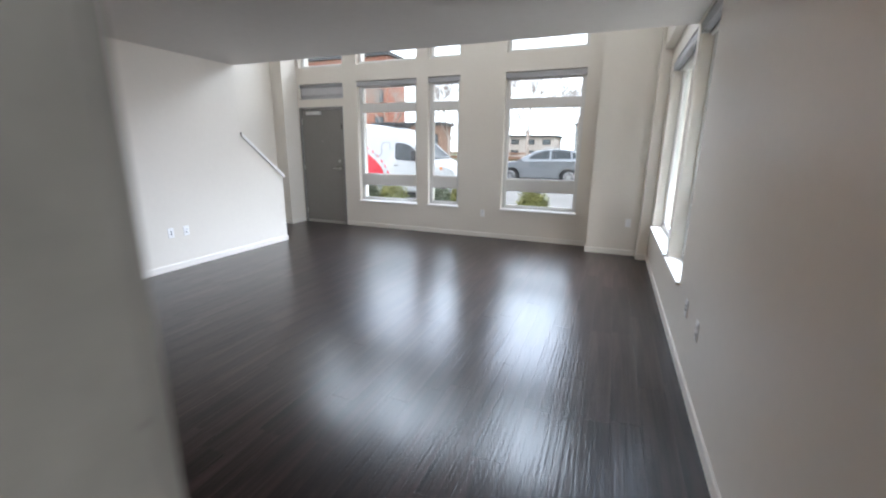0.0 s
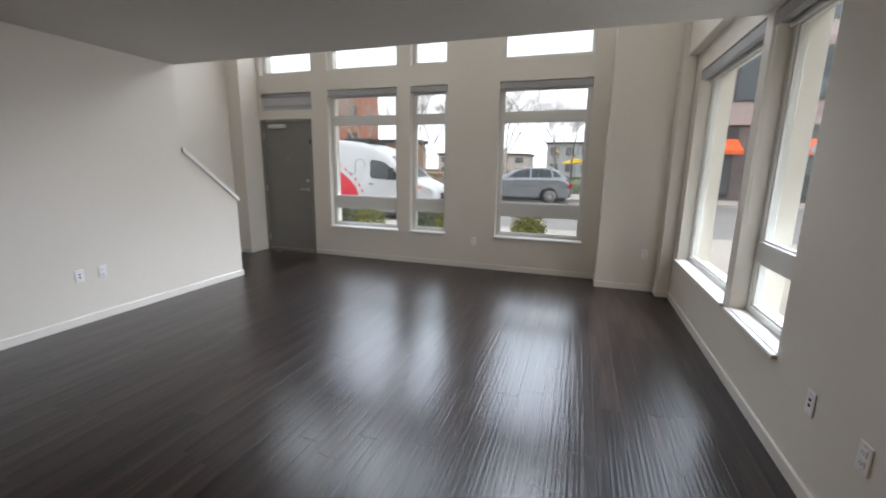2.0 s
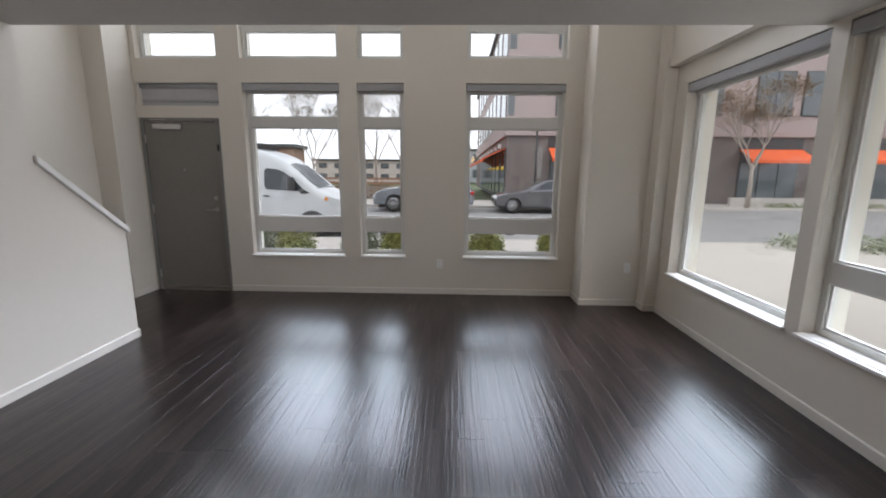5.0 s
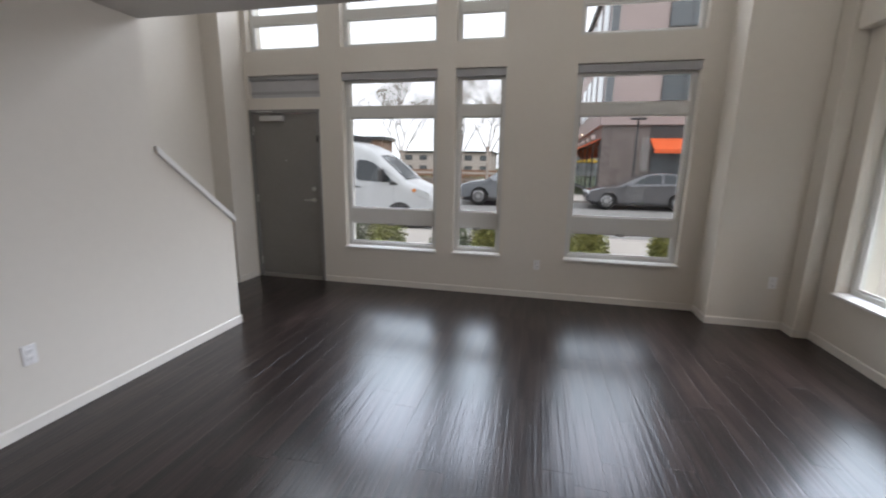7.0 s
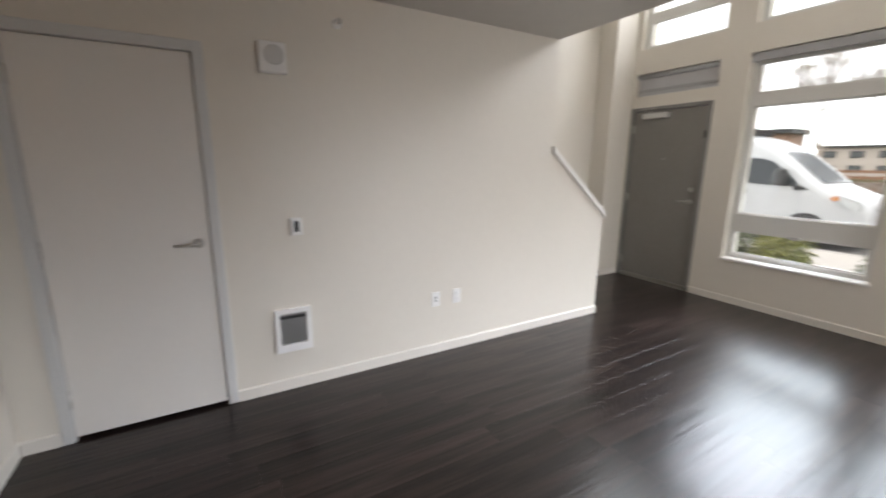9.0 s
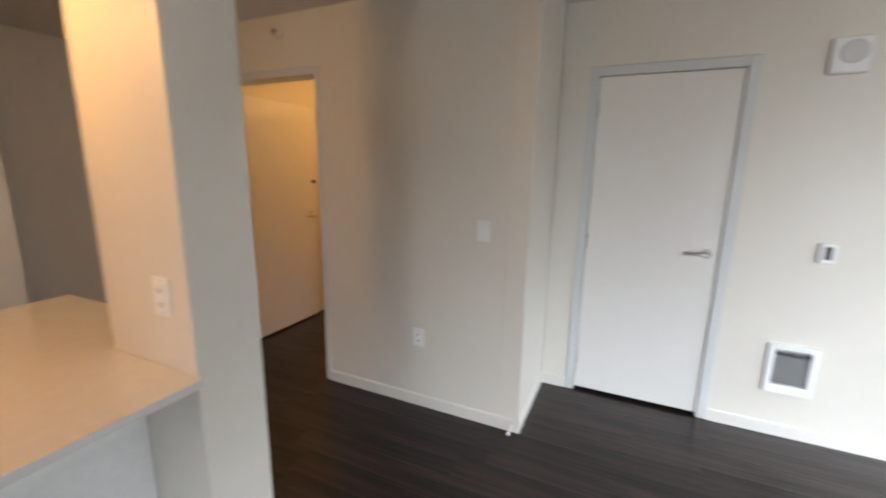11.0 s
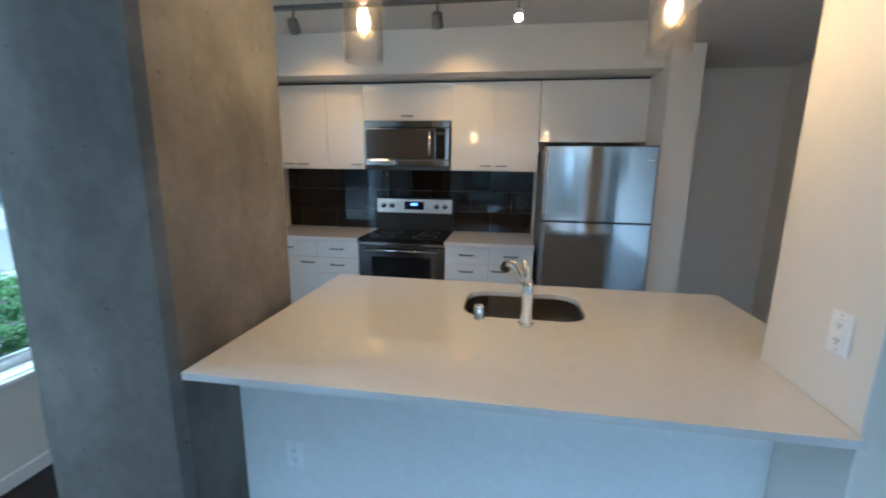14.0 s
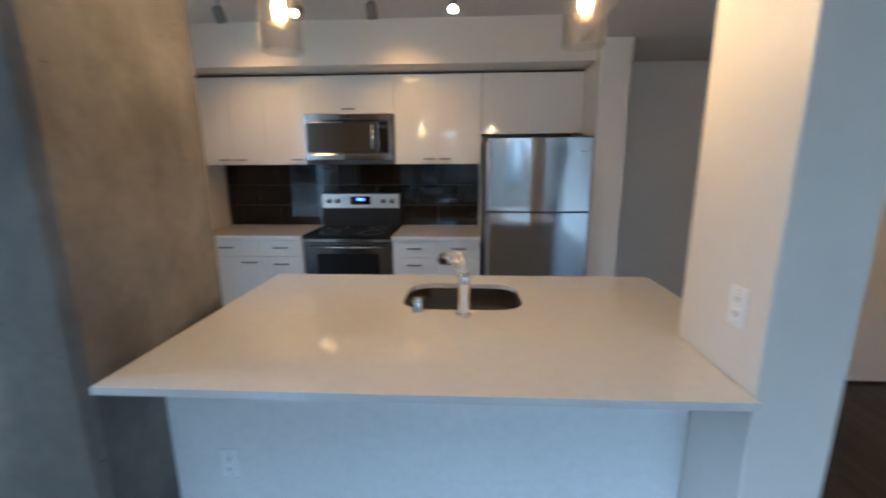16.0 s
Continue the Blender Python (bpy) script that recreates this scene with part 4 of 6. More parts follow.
def pendant(x, y):
    p = thing("pendant_lamp", "clear glass cylinder pendant lamp, lit warm", "lamp", (x, y, KCEIL), "island pendants")
    b = 1.895 - KCEIL
    part("canopy", lathe([(0, 0), (0.06, 0), (0.06, -0.018), (0.052, -0.025), (0, -0.026)], 24), NICKEL, p)
    part("cord", tube(((0, 0, -0.024), (0, 0, b + 0.27)), 0.003, 8), BLACK, p)
    part("socket", lathe([(0, 0.28), (0.012, 0.28), (0.022, 0.265), (0.022, 0.20), (0.018, 0.195), (0, 0.195)], 20, (0, 0, b)), COPPER, p)
    sh = part("shade", lathe([(0.024, 0.262), (0.062, 0.258), (0.0655, 0.25), (0.0655, 0.0), (0.063, 0.0), (0.063, 0.248), (0.024, 0.258)], 32, (0, 0, b)), CLEAR, p, "clear glass cylinder shade")
    sh.visible_shadow = False
    bu = part("bulb", lathe([(0.012, 0.195), (0.014, 0.18), (0.024, 0.155), (0.031, 0.125), (0.030, 0.105), (0.018, 0.085), (0, 0.08)], 20, (0, 0, b)), CLEAR, p, "clear filament bulb")
    bu.visible_shadow = False
    part("filament", lathe([(0.0, 0.172), (0.012, 0.165), (0.019, 0.13), (0.014, 0.10), (0, 0.092)], 12, (0, 0, b)), BULB, bu)
    la = new("pendant_light", bpy.data.lights.new("pendant_light", "POINT"))
    la.data.energy, la.data.color, la.data.shadow_soft_size = PENDANT_W, WARM, 0.06
    la.location = (x, y, 1.895 + 0.05)


pendant(3.465, -6.82)
pendant(2.485, -6.82)

tr = thing("track_light", "dark ceiling track with small spot heads", "track light", (0, 0, 0))
part("track", block(2.85, -8.255, KCEIL - 0.03, 5.1, -8.22, KCEIL - 0.001, 0.003, 1), LOUV, tr)


def spot_head(x, y, lit, tilt):
    sh = part("spot_head", tube(((0, 0, 0.045), (0, 0, 0.035), (0, 0, -0.045), (0, 0, -0.05)), [0.02, 0.034, 0.036, 0.036], 20, True), LOUV, tr, "small dark cylinder spot")
    sh.matrix_basis = pose(x, y, KCEIL - 0.125, tilt, 0, 0)
    part("stem", tube(((0, 0, 0.045), (0, 0, 0.1)), 0.006, 8), LOUV, sh).matrix_basis = pose(0, 0, 0, -tilt, 0, 0)
    if lit:
        part("lens", tube(((0, 0, -0.0505), (0, 0, -0.053)), 0.022, 20), glow("spot_glow", (1.0, 0.66, 0.34), 120.0), sh)


SPOTS = ((4.47, -35, False), (3.95, 60, True), (3.465, -35, False), (2.94, 62, True))
for x, tilt, lit in SPOTS:
    spot_head(x, -8.24, lit, tilt)
for x, aim in ((4.47, (4.5, -9.0, 1.65)), (3.42, (3.3, -9.0, 1.6)), (3.95, (3.9, -7.0, 0.9)), (2.95, (2.95, -7.0, 0.9))):
    sl = new("spot_light", bpy.data.lights.new("spot_light", "SPOT"))
    sl.data.energy, sl.data.color, sl.data.spot_size, sl.data.spot_blend, sl.data.shadow_soft_size = SPOT_W * (1.15 if aim[1] < -8.5 else 1.1), WARM, radians(100), 1.0, 0.1
    d = (Vector(aim) - Vector((x, -8.24, KCEIL - 0.13))).normalized()
    sl.matrix_world = look(Vector((x, -8.24, KCEIL - 0.13)) + d * 0.07, aim)
bl = new("bath_light", bpy.data.lights.new("bath_light", "POINT"))
bl.data.energy, bl.data.color, bl.data.shadow_soft_size = 9.0, (1.0, 0.50, 0.13), 0.1
bl.location = (-0.7, -7.3, 2.2)


# ---- outdoors ----
ASPHALT = mat("asphalt", (0.25, 0.243, 0.235), 0.9, var=0.12, scale=0.6, bump=0.05, bump_scale=60, fine=0.15)
PAVING = mat("paving_concrete", (0.44, 0.41, 0.375), 0.85, var=0.08, scale=0.7, bump=0.0, bump_scale=40, fine=0.08)
SOIL = mat("bark_mulch", (0.10, 0.07, 0.05), 0.95, var=0.2, scale=3, bump=0.6, bump_scale=30, fine=0.2)
LAWN = mat("far_ground", (0.09, 0.11, 0.05), 0.95, var=0.15, scale=0.3, fine=0.1)


def brick_material(name, c1, c2, mortar, scale):
    m = mat(name, c1, 0.85, var=0.08, scale=0.5)
    n, l = m.node_tree.nodes, m.node_tree.links
    b = n["Principled BSDF"]
    tc, mp, bk = n.new("ShaderNodeTexCoord"), n.new("ShaderNodeMapping"), n.new("ShaderNodeTexBrick")
    mp.inputs["Rotation"].default_value = (radians(90), 0, 0)
    l.new(tc.outputs["Object"], mp.inputs[0]); l.new(mp.outputs[0], bk.inputs["Vector"])
    bk.inputs["Color1"].default_value, bk.inputs["Color2"].default_value, bk.inputs["Mortar"].default_value = (*c1, 1), (*c2, 1), (*mortar, 1)
    bk.inputs["Scale"].default_value, bk.inputs["Mortar Size"].default_value = scale, 0.012
    l.new(bk.outputs["Color"], b.inputs["Base Color"])
    return m


BRICK_DARK = brick_material("dark_brick", (0.12, 0.098, 0.09), (0.18, 0.148, 0.138), (0.27, 0.245, 0.23), 2.2)
BRICK_RED = brick_material("red_brick", (0.32, 0.12, 0.08), (0.40, 0.17, 0.11), (0.4, 0.35, 0.3), 2.0)
PLUM = mat("plum_panel", (0.38, 0.30, 0.285), 0.7, var=0.03, scale=0.6)
WINDARK = mat("far_window_glass", (0.11, 0.125, 0.135), 0.06, var=0.1, scale=0.5)
ORANGE = mat("orange_awning", (0.78, 0.13, 0.035), 0.75, var=0.06, scale=1.5)
FASCIA = mat("dark_fascia", (0.05, 0.05, 0.052), 0.6)

structure("ground", block(-300, -300, -1.2, 400, 400, -0.42), LAWN, "open ground to the horizon")
COURT = mat("pale_court_concrete", (0.47, 0.435, 0.385), 0.85, var=0.05, scale=0.7, bump=0.0, bump_scale=40, fine=0.08)


def slope(y):
    """Height of the pavement in front of the building, which falls towards the street."""
    return -0.045 - 0.0285 * (y - 0.31)


structure("road", prism([(5.9, -0.8), (14.6, -0.8), (14.6, -0.05), (5.9, -0.36)], "x", -90, 120), ASPHALT, "asphalt street, higher on its far side")
structure("pavement", prism([(0.31, -0.8), (5.72, -0.8), (5.72, slope(5.72)), (0.31, slope(0.31))], "x", -90, 6.2), PAVING, "pale concrete pavement falling to the street")
structure("pavement_corner", prism([(0.31, -0.8), (5.72, -0.8), (5.72, slope(5.72)), (0.31, slope(0.31))], "x", 6.203, 120), COURT, "pale concrete court falling to the street")
structure("pavement_far", block(-90, 14.78, -0.8, 120, 19.0, 0.06), PAVING, "pale concrete pavement across the street")
structure("pavement_side", block(5.58, -40, -0.199, 30, 0.305, -0.04), COURT, "pale concrete court beside the building")
structure("kerb", block(-90, 5.722, -0.8, 120, 5.898, -0.195, 0.012, 1), PAVING, "concrete kerb along the street")
structure("kerb", block(-90, 14.602, -0.8, 120, 14.778, 0.064, 0.012, 1), PAVING, "concrete kerb along the street")
for i in range(22):
    x = -14 + i * 1.6
    structure("pavement_joint", prism([(3.95, slope(3.95) - 0.01), (5.71, slope(5.71) - 0.01), (5.71, slope(5.71) + 0.001), (3.95, slope(3.95) + 0.001)], "x", x, x + 0.012), SOIL, "scored joint in the pavement")
structure("planting_bed", block(-9, 0.42, -0.4, 5.8, 2.3, -0.025), SOIL, "mulched planting bed below the windows")
structure("planting_bed_side", block(5.75, -11, -0.1, 8.4, -5.0, -0.015), SOIL, "mulched bed under the clipped hedge")
structure("entry_path", block(4.35, 0.31, -0.4, 5.4, 2.4, -0.018), PAVING, "concrete path through the bed")


def leaf_cluster(bm, centre, size, rng, count, leaf):
    """Many small folded leaves scattered through a lumpy mound."""
    cx, cy, cz = centre
    sx, sy, sz = size
    for _ in range(count):
        a, b = rng.uniform(0, 2 * math.pi), math.acos(rng.uniform(-0.75, 1))
        r = rng.uniform(0.72, 1.06) * (1 + 0.14 * math.sin(3 * a + cx * 5) * math.sin(2 * b + cy))
        p = Vector((cx + sx * r * math.sin(b) * math.cos(a), cy + sy * r * math.sin(b) * math.sin(a), cz + sz * r * math.cos(b)))
        q = Euler((rng.uniform(-0.9, 0.9), rng.uniform(-0.9, 0.9), rng.uniform(0, 6.3))).to_matrix()
        s = leaf * rng.uniform(0.6, 1.3)
        v = [bm.verts.new(p + q @ Vector(w)) for w in ((0, -s, 0), (s * 0.5, 0, s * 0.2), (0, s, 0), (-s * 0.5, 0, s * 0.2))]
        bm.faces.new((v[0], v[1], v[2])); bm.faces.new((v[0], v[2], v[3]))


def foliage(name, c, c2):
    m = mat(name, c, 0.6, var=0.2, scale=2.0, fine=0.2, tint=c2)
    n, l = m.node_tree.nodes, m.node_tree.links
    g = n.new("ShaderNodeNewGeometry")
    b = n["Principled BSDF"]
    src = b.inputs["Base Color"].links[0].from_socket
    hs, ma = n.new("ShaderNodeHueSaturation"), n.new("ShaderNodeMath")
    ma.operation = "MULTIPLY_ADD"; ma.inputs[1].default_value, ma.inputs[2].default_value = 0.9, 0.55
    l.new(g.outputs["Random Per Island"], ma.inputs[0]); l.new(ma.outputs[0], hs.inputs["Value"]); l.new(src, hs.inputs["Color"])
    l.new(hs.outputs[0], b.inputs["Base Color"])
    return m


GREEN = foliage("shrub_leaves", (0.075, 0.15, 0.04), (0.12, 0.20, 0.06))
YELLOWGREEN = foliage("gold_shrub_leaves", (0.40, 0.39, 0.12), (0.28, 0.31, 0.11))
SAGE = foliage("sage_leaves", (0.25, 0.28, 0.19), (0.32, 0.34, 0.24))
HEDGE = foliage("hedge_leaves", (0.085, 0.19, 0.035), (0.17, 0.29, 0.07))
TWIG = mat("twig_bark", (0.36, 0.31, 0.27), 0.9, var=0.15, scale=6)


def shrub(x, y, w, h, material, label, seed, leaves=2400):
    rng = random.Random(seed)
    t = thing("shrub", label, "shrub", (x, y, -0.03), "shrubs in the front bed")
    bm = bmesh.new()
    leaf_cluster(bm, (0, 0, h * 0.42), (w / 2, w / 2, h * 0.58), rng, leaves, 0.024)
    for k in range(3):
        leaf_cluster(bm, (rng.uniform(-w, w) * 0.25, rng.uniform(-w, w) * 0.25, h * 0.6), (w * 0.28, w * 0.28, h * 0.42), rng, leaves // 5, 0.022)
    tagged(part("leaves", bm, material, t))
    bm = bmesh.new()
    leaf_cluster(bm, (0, 0, h * 0.40), (w * 0.40, w * 0.40, h * 0.45), rng, leaves // 2, 0.04)
    part("inner_leaves", bm, material, t)
    part("stem", tube(((0, 0, 0), (0.02, 0.01, h * 0.5)), [0.02, 0.01], 8), TWIG, t)


shrub(3.44, 0.97, 0.59, 0.79, YELLOWGREEN, "rounded yellow-green shrub in the front bed", 1)
shrub(4.43, 0.94, 0.49, 0.82, YELLOWGREEN, "upright yellow-green shrub in the front bed", 2)
shrub(2.08, 0.87, 0.46, 0.86, YELLOWGREEN, "golden-green shrub in the front bed", 3)
shrub(1.53, 1.01, 0.63, 0.82, SAGE, "grey-green shrub in the front bed", 4)
shrub(0.55, 0.94, 0.63, 0.83, YELLOWGREEN, "golden-green shrub in the front bed", 5)
shrub(-0.12, 1.01, 0.77, 0.83, SAGE, "grey-green shrub in the front bed", 6)
shrub(-0.85, 0.94, 0.77, 0.82, GREEN, "low dark green shrub in the front bed", 7)
shrub(-1.62, 1.01, 0.77, 0.80, SAGE, "grey-green shrub in the front bed", 8)
shrub(2.72, 0.80, 0.42, 0.61, SAGE, "low grey-green shrub in the front bed", 9, 500)
rng = random.Random(3)
hd = thing("hedge", "clipped bright green box hedge outside the side window", "hedge", (7.0, -8.0, -0.02))
for nm, cnt, lf, mtl, e in (("leaves", 42000, 0.0175, HEDGE, 0.0), ("inner_leaves", 9000, 0.04, GREEN, 0.05)):
    bm = bmesh.new()
    for _ in range(cnt):
        f = rng.random()
        x, y = rng.uniform(-0.95 + e, 0.95 - e), rng.uniform(-2.8, 2.9)
        top = 0.46 - e + 0.05 * math.sin(y * 5 + x * 3) + 0.035 * math.sin(x * 9 - y * 4)
        z = top * rng.uniform(0.9, 1.04)
        if f < 0.4:
            x, z = (-0.95 + e + rng.uniform(-0.04, 0.04)) * (1 if f < 0.3 else -1), top * rng.uniform(0.38, 1.0)
        q = Euler((rng.uniform(-1, 1), rng.uniform(-1, 1), rng.uniform(0, 6.3))).to_matrix()
        s = lf * rng.uniform(0.6, 1.3)
        p = Vector((x, y, z))
        v = [bm.verts.new(p + q @ Vector(w)) for w in ((0, -s, 0), (s * 0.5, 0, s * 0.2), (0, s, 0), (-s * 0.5, 0, s * 0.2))]
        bm.faces.new((v[0], v[1], v[2])); bm.faces.new((v[0], v[2], v[3]))
    part(nm, bm, mtl, hd)
part("stem_mass", block(-0.7, -2.6, 0.0, 0.7, 2.7, 0.25), TWIG, hd)


# ---- bare street trees ----
def bare_tree(x, y, height, seed, label, bud=None, spread=0.55, z=-0.03, trunk=0.085):
    rng = random.Random(seed)
    t = thing("tree", label, "tree", (x, y, z), "bare street trees")
    limbs, twigs = bmesh.new(), bmesh.new()
    tips = []

    def stick(bm, p, d, length, r, seg):
        q = p + d * length
        s = d.orthogonal().normalized(); u = d.cross(s)
        a = [bm.verts.new(p + (s * math.cos(2 * math.pi * k / seg) + u * math.sin(2 * math.pi * k / seg)) * r) for k in range(seg)]
        b = [bm.verts.new(q + (s * math.cos(2 * math.pi * k / seg) + u * math.sin(2 * math.pi * k / seg)) * r * 0.66) for k in range(seg)]
        for k in range(seg):
            bm.faces.new((a[k], a[(k + 1) % seg], b[(k + 1) % seg], b[k]))
        return q

    def grow(p, d, length, r, depth):
        q = stick(limbs if depth < 3 else twigs, p, d, length, r, 7 if depth < 2 else 4)
        if depth >= 7:
            tips.append(q)
            return
        for k in range(3 if depth < 6 else 2):
            nd = (d + Vector((rng.uniform(-1, 1), rng.uniform(-1, 1), rng.uniform(-0.25, 0.75))) * (spread + 0.12 * depth)).normalized()
            grow(p + (q - p) * rng.uniform(0.7, 1.0), nd, length * rng.uniform(0.58, 0.8), r * 0.58, depth + 1)

    part("trunk", tube(((0, 0, 0), (0.02, 0.01, height * 0.18), (-0.01, 0.03, height * 0.34)), [trunk * 1.25, trunk, trunk * 0.8], 12), TWIG, t)
    for k in range(4):
        a = 2 * math.pi * k / 4 + rng.uniform(-0.4, 0.4)
        grow(Vector((-0.01, 0.03, height * (0.26 + 0.02 * k))), Vector((math.cos(a) * spread, math.sin(a) * spread, 1)).normalized(), height * 0.22, trunk * 0.5, 1)
    part("limbs", limbs, TWIG, t)
    part("crown", twigs, TWIG, t, "crown of fine bare twigs")
    if bud:
        bm = bmesh.new()
        for p in tips:
            for _ in range(2):
                o = p + Vector((rng.gauss(0, 0.12), rng.gauss(0, 0.12), rng.gauss(0, 0.1)))
                s = rng.uniform(0.03, 0.06)
                v = [bm.verts.new(o + Vector(w)) for w in ((0, -s, 0), (s, 0, s * 0.4), (0, s, 0), (-s, 0, s * 0.5))]
                bm.faces.new(v)
        part("buds", bm, bud, t, "sparse swelling buds")


BUD = foliage("bud_leaves", (0.25, 0.15, 0.05), (0.30, 0.20, 0.08))
bare_tree(0.1, 17.2, 7.5, 11, "bare street tree across the street")
bare_tree(-4.8, 17.6, 7.0, 12, "bare street tree across the street", BUD)
bare_tree(-9.5, 18.5, 7.5, 13, "bare street tree across the street")
bare_tree(-2.2, 22.0, 8.0, 14, "bare tree in the park opposite", BUD)
bare_tree(17.0, 14.95, 6.5, 15, "young bare street tree by the kerb", BUD, trunk=0.09)
bare_tree(-14.0, 21.0, 8.0, 16, "bare tree in the park opposite")
bare_tree(3.2, 32.0, 8.0, 17, "bare tree far down the side street", BUD)
bare_tree(2.3, 24.0, 7.0, 18, "bare tree along the side street", BUD)


# ---- vehicles ----
TYRE = mat("tyre_rubber", (0.02, 0.02, 0.02), 0.8)
ALLOY = mat("alloy_rim", (0.55, 0.55, 0.56), 0.3, 0.9)
CARGLASS = mat("car_glass", (0.03, 0.037, 0.042), 0.04)
# car glass with the sky's reflection put into a paler base colour
SKYTONE_GLASS = mat("windscreen_sky_tone", (0.20, 0.225, 0.245), 0.04)
LAMP_CLEAR = mat("headlight_lens", (0.62, 0.64, 0.66), 0.1, 0.3)
LAMP_RED = mat("tail_light_lens", (0.35, 0.01, 0.01), 0.15)
TRIMBLACK = mat("black_car_trim", (0.025, 0.025, 0.027), 0.5)
PLATEW = mat("plate_white", (0.7, 0.7, 0.7), 0.5)


def wheel(parent, x, y, r, side, width=0.22):
    w = part("wheel", tube(((0, -width / 2, 0), (0, width / 2, 0)), r * 0.60, 24), TRIMBLACK, parent)
    w.matrix_basis = pose(x, y, r)
    part("tyre", lathe([(r * 0.62, -width / 2), (r * 0.9, -width / 2), (r, -width * 0.36), (r, width * 0.36), (r * 0.9, width / 2), (r * 0.62, width / 2)], 32), TYRE, w).matrix_basis = pose(0, 0, 0, 90)
    bm = bmesh.new()
    for k in range(10):
        a = 2 * math.pi * k / 10
        c, s = math.cos(a), math.sin(a)
        px, pz = -s * r * 0.05, c * r * 0.05
        v = [bm.verts.new((c * q * r + o * px, side * (width / 2 + 0.004), s * q * r + o * pz)) for q, o in ((0.08, -1), (0.6, -0.8), (0.6, 0.8), (0.08, 1))]
        bm.faces.new(v)
    got = bmesh.ops.extrude_face_region(bm, geom=bm.faces[:])
    for v in got["geom"]:
        if isinstance(v, bmesh.types.BMVert):
            v.co.y -= side * 0.03
    bmesh.ops.recalc_face_normals(bm, faces=bm.faces[:])
    rim = part("rim", bm, ALLOY, w)
    part("rim_ring", lathe([(r * 0.57, -0.01), (r * 0.64, -0.01), (r * 0.64, 0.012), (r * 0.57, 0.012)], 32), ALLOY, rim).matrix_basis = pose(0, side * (width / 2), 0, 90)
    part("hub_cap", tube(((0, 0, 0), (0, side * (width / 2 + 0.012), 0)), r * 0.13, 14), ALLOY, rim)


def shell(outline, half, crown, tumble=0.0, z_t0=0.0, z_t1=1.0):
    """A body from a side outline (x, z), lofted across with rounded flanks; the sides lean in above z_t0."""
    bm = bmesh.new()
    cols = []
    secs = [(-1.0, 0.0), (-0.97, 0.35), (-0.90, 0.75), (-0.6, 0.97), (0, 1.0), (0.6, 0.97), (0.90, 0.75), (0.97, 0.35), (1.0, 0.0)]
    mid = sum(p[1] for p in outline) / len(outline)
    mx = sum(p[0] for p in outline) / len(outline)
    for s, k in secs:
        col = []
        for x, z in outline:
            shrink = 1 - crown * (1 - k)
            lean = tumble * max(0.0, min(1.0, (z - z_t0) / (z_t1 - z_t0)))
            col.append(bm.verts.new((mx + (x - mx) * (1 - (1 - shrink) * 0.5), s * half * (1 - lean), mid + (z - mid) * shrink)))
        cols.append(col)
    n = len(outline)
    for a, b in zip(cols, cols[1:]):
        for i in range(n):
            j = (i + 1) % n
            bm.faces.new((a[i], a[j], b[j], b[i])).smooth = True
    bm.faces.new(cols[0]); bm.faces.new(cols[-1][::-1])
    bmesh.ops.recalc_face_normals(bm, faces=bm.faces[:])
    return bm


